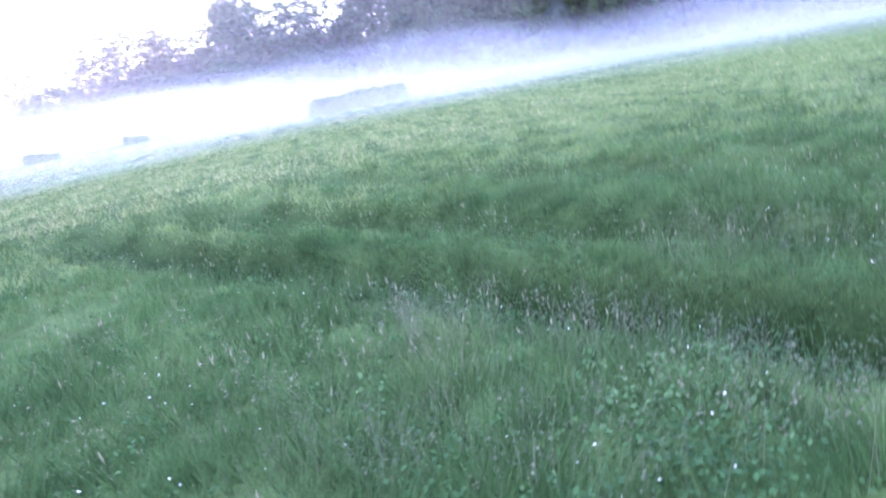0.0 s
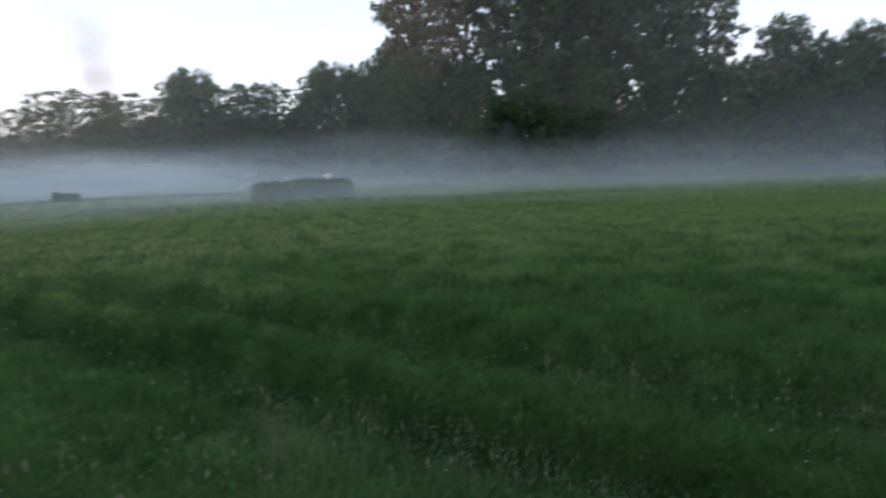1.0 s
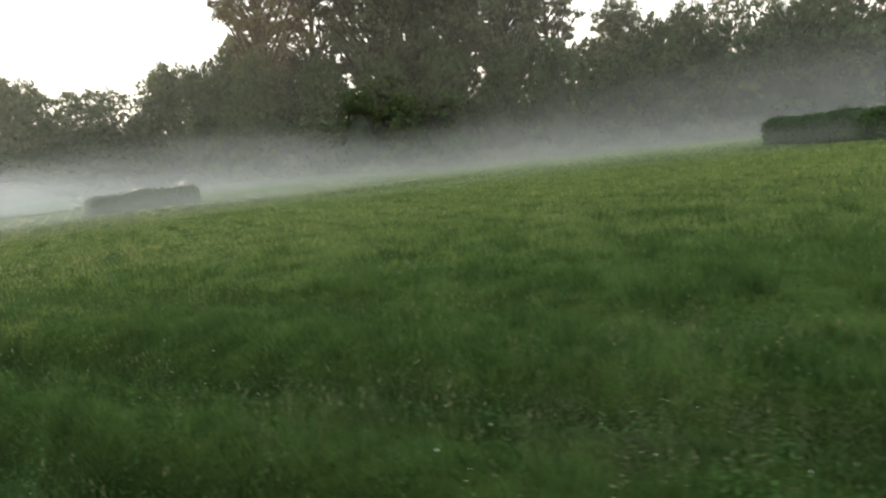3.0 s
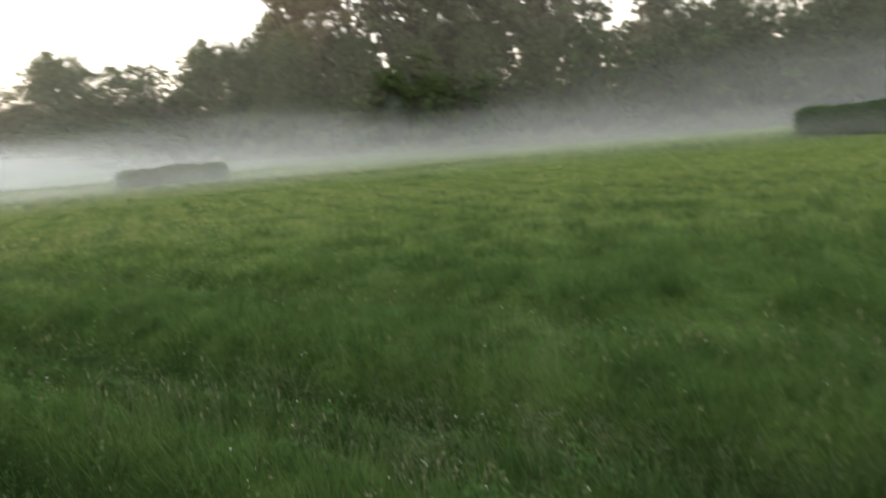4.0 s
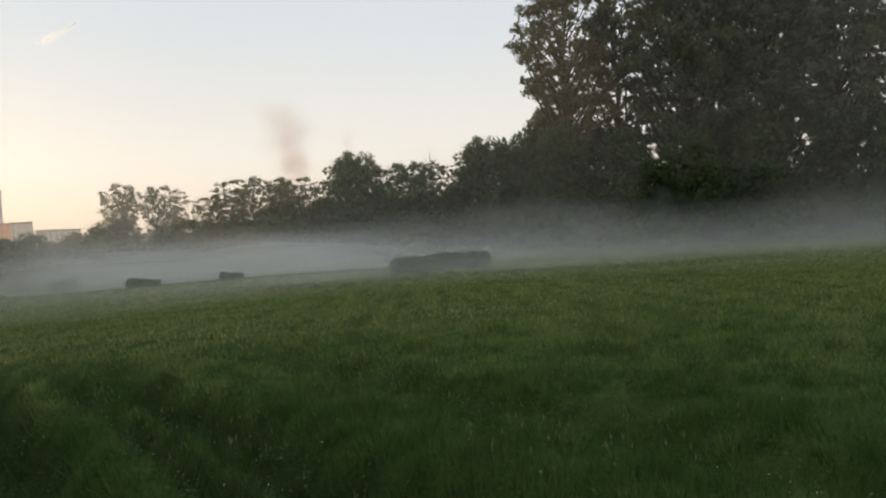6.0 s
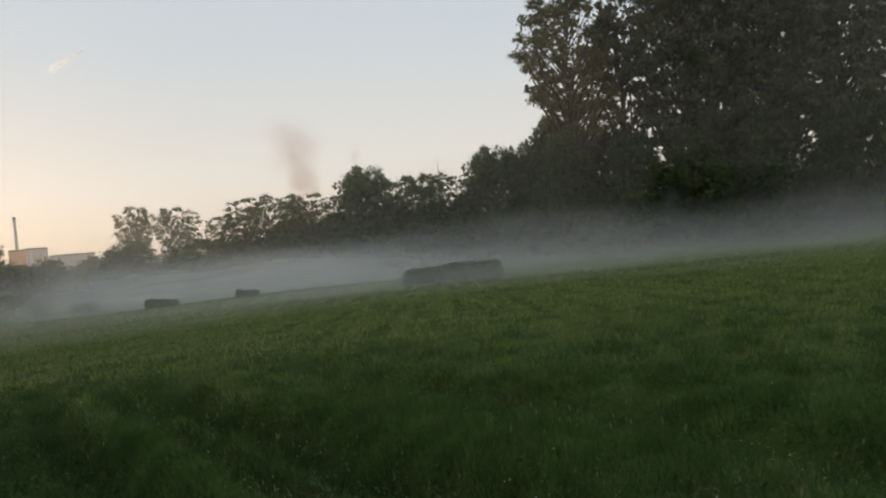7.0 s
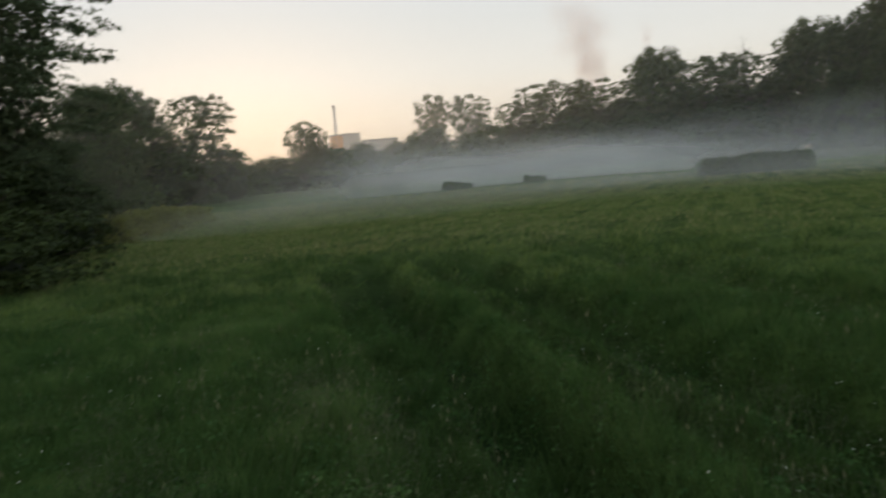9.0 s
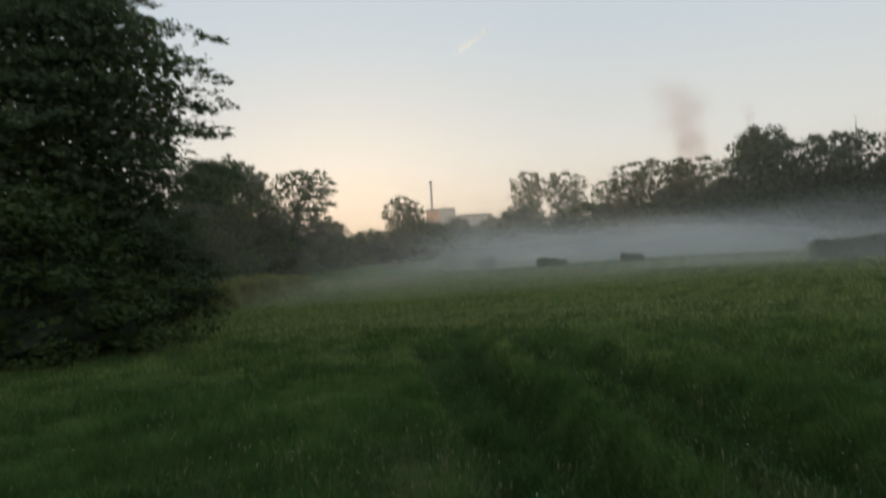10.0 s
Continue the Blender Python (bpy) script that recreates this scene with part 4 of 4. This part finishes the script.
grass("ripe_grass", "tan grass in the far meadow", 130000, 15, 64, 0.12, 0.03, TAN_BLADE, 74, power=1.3, lean=0.6, keep=tan_share)
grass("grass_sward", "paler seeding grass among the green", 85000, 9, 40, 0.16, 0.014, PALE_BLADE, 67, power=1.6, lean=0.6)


def tussocks():
    """Darker clumps of longer grass."""
    rng = np.random.RandomState(66)
    n, blades = 620, 70
    r, a = rng.uniform(2.0, 15, n), np.radians(rng.uniform(-58, 75, n))
    cx, cy = -r * np.sin(a) - 1.2, r * np.cos(a) - 0.8
    x = np.repeat(cx, blades) + rng.normal(size=n * blades) * np.repeat(rng.uniform(0.08, 0.22, n), blades)
    y = np.repeat(cy, blades) + rng.normal(size=n * blades) * np.repeat(rng.uniform(0.08, 0.22, n), blades)
    h = np.repeat(rng.uniform(0.14, 0.30, n), blades) * rng.uniform(0.6, 1.2, n * blades)
    t = rng.uniform(0, 6.283, (2, n * blades))
    base = np.stack([x, y, ground(x, y) - 0.02], 1)
    w = np.stack([np.cos(t[0]), np.sin(t[0]), 0 * x], 1) * 0.006
    tip = np.stack([np.cos(t[1]) * h * 0.5, np.sin(t[1]) * h * 0.5, h], 1)
    tagged(quad_object("tussocks", np.stack([base - w, base + w, base + tip], 1), TUSSOCK, corners=3), "darker clumps of longer meadow grass", "grass", kind="stuff")


tussocks()


def patches(x, y):
    return np.clip(0.38 + 1.2 * wave(x, y, 15, 4.5) + 0.8 * wave(x, y, 16, 1.5), 0.02, 1) * (1 - np.clip(rut(x, y), 0, 1))


grass("seed_stems", "thin pale seed stems above the grass", 9000, 1.6, 20, 0.24, 0.0035, STRAW, 64, lean=0.3, keep=patches)


def seed_heads():
    """Loose feathery heads, a few sprigs each."""
    rng = np.random.RandomState(65)
    n = 8000
    r, a = rng.uniform(1.7, 20, n), np.radians(rng.uniform(-62, 80, n))
    x, y = -r * np.sin(a) - 1.2, r * np.cos(a) - 0.8
    ok = rng.uniform(size=n) < patches(x, y)
    x, y = x[ok], y[ok]
    p = np.stack([x, y, ground(x, y) + rng.uniform(0.08, 0.26, len(x))], 1)
    p = np.repeat(p, 5, axis=0)
    p += rng.normal(size=p.shape) * np.array([0.012, 0.012, 0.03])
    tagged(quad_object("seed_heads", leaf_quads(rng, p, 0.017, droop=0.6), STRAW), "pale feathery grass seed heads", "grass", kind="stuff")


seed_heads()


def panicles():
    """Strips of taller flowering grass: thin stems with loose, hazy heads. Each strip: its two ends, half width, stems."""
    rng = np.random.RandomState(68)
    feet = []
    for x0, y0, x1, y1, half, n in ((-3.5, 2.75, -1.4, 1.35, 0.19, 260), (-4.3, 1.90, -2.4, 0.70, 0.15, 100), (-0.2, 2.35, 2.8, 1.55, 0.30, 420), (-1.6, 3.6, 1.6, 3.1, 0.35, 260), (-2.2, 0.95, -0.9, 0.75, 0.2, 60)):
        u, v = rng.uniform(0, 1, n), rng.normal(size=n) * half
        x, y = x0 + (x1 - x0) * u + v * 0.6, y0 + (y1 - y0) * u + v * 0.8
        ok = rng.uniform(size=n) < np.clip(0.6 + 1.3 * wave(x, y, 21, 0.9), 0.05, 1)
        feet.append(np.stack([x[ok], y[ok]], 1))
    x, y = np.concatenate(feet).T
    n = len(x)
    h = rng.uniform(0.22, 0.42, n)
    foot = np.stack([x, y, ground(x, y)], 1)
    lean = np.stack([rng.normal(size=n) * 0.05, rng.normal(size=n) * 0.05, h], 1)
    side = np.stack([np.full(n, 0.0013), np.zeros(n), np.zeros(n)], 1)
    stems = np.stack([foot - side, foot + side, foot + lean], 1)
    tagged(quad_object("flowering_stems", stems, STRAW, corners=3), "thin pale stems of flowering grass", "grass", kind="stuff")
    heads = np.repeat(foot + lean, 22, axis=0)
    heads += rng.normal(size=heads.shape) * np.array([0.026, 0.026, 0.050])
    tagged(quad_object("grass_panicles", leaf_quads(rng, heads, 0.010, droop=0.4), PANICLE), "loose hazy beige panicles of flowering grass", "grass", kind="stuff")


def spikes():
    """Slim pale seed spikes on upright stalks, singly and in loose groups."""
    rng = np.random.RandomState(69)
    n = 2800
    r, a = 3.2 + 12 * rng.uniform(size=n) ** 1.3, np.radians(rng.uniform(-62, 70, n))
    x, y = -r * np.sin(a) - 1.0, r * np.cos(a) - 0.8
    ok = rng.uniform(size=n) < np.clip(0.30 + 1.3 * wave(x, y, 23, 3.5), 0.06, 1) * (1 - np.clip(rut(x, y), 0, 1))
    x, y = x[ok], y[ok]
    n = len(x)
    foot = np.stack([x, y, ground(x, y)], 1)
    h = rng.uniform(0.24, 0.46, n)
    lean = np.stack([rng.normal(size=n) * 0.045, rng.normal(size=n) * 0.045, h], 1)
    way = lean / np.linalg.norm(lean, axis=1)[:, None]
    side = np.stack([np.full(n, 0.0016), np.zeros(n), np.zeros(n)], 1)
    tagged(quad_object("spike_stalks", np.stack([foot - side, foot + side, foot + lean], 1), STRAW, corners=3), "thin upright stalks of seeding grass", "grass", kind="stuff")
    long, fat = rng.uniform(0.030, 0.065, n)[:, None], rng.uniform(0.0035, 0.0065, n)[:, None]
    quads = []
    for k in range(2):
        flat = np.stack([np.cos(np.arange(n) * 1.7 + k * 1.57), np.sin(np.arange(n) * 1.7 + k * 1.57), 0 * x], 1)
        tip = foot + lean
        quads.append(np.stack([tip - way * long, tip - way * long * 0.5 + flat * fat, tip + way * 0.01, tip - way * long * 0.5 - flat * fat], 1))
    tagged(quad_object("seed_spikes", np.concatenate(quads), SPIKE), "slim pale seed spikes standing above the grass", "grass", kind="stuff")


spikes()


def herbs():
    """Low broad-leaved herbs in clumps among the blades: clover, plantain and dock."""
    rng = np.random.RandomState(75)
    n, each = 1900, 30
    r, a = 1.8 + 10.5 * rng.uniform(size=n) ** 1.15, np.radians(rng.uniform(-60, 78, n))
    x, y = -r * np.sin(a) - 1.2, r * np.cos(a) - 0.8
    ok = rng.uniform(size=n) < np.clip(0.5 + 1.1 * wave(x, y, 25, 1.8), 0.08, 1)
    x, y = x[ok], y[ok]
    n = len(x)
    wide, tall = np.repeat(rng.uniform(0.06, 0.17, n), each), np.repeat(rng.uniform(0.08, 0.24, n), each)
    off = rng.normal(size=(n * each, 2)) * wide[:, None]
    px, py = np.repeat(x, each) + off[:, 0], np.repeat(y, each) + off[:, 1]
    dome = np.exp(-(off ** 2).sum(1) / (2 * wide ** 2))
    p = np.stack([px, py, ground(px, py) + tall * (0.25 + 0.75 * dome) * rng.uniform(0.7, 1.1, n * each)], 1)
    up = np.stack([off[:, 0] / wide * 0.6, off[:, 1] / wide * 0.6, 0.9 + 0 * px], 1)
    tagged(quad_object("meadow_herbs", facing_leaves(rng, p, up, 0.028), HERB), "low clumps of broad green meadow herbs", "herbs", kind="stuff")


herbs()
panicles()


def flowers():
    rng = np.random.RandomState(71)
    n = 2400
    r, a = rng.uniform(1.8, 22, n), np.radians(rng.uniform(-60, 80, n))
    x, y = -r * np.sin(a) - 1.2, r * np.cos(a) - 0.8
    ok = rng.uniform(size=n) < np.clip(0.3 + 1.2 * wave(x, y, 18, 3.0), 0.05, 1)
    x, y = x[ok], y[ok]
    p = np.stack([x, y, ground(x, y) + rng.uniform(0.10, 0.24, len(x))], 1)
    p = np.repeat(p, 3, axis=0)
    ob = quad_object("wildflowers", leaf_quads(rng, p, 0.0125, flat=0.8), PETAL)
    tagged(ob, "small white clover and daisy heads in the grass", "flowers", kind="stuff")


flowers()
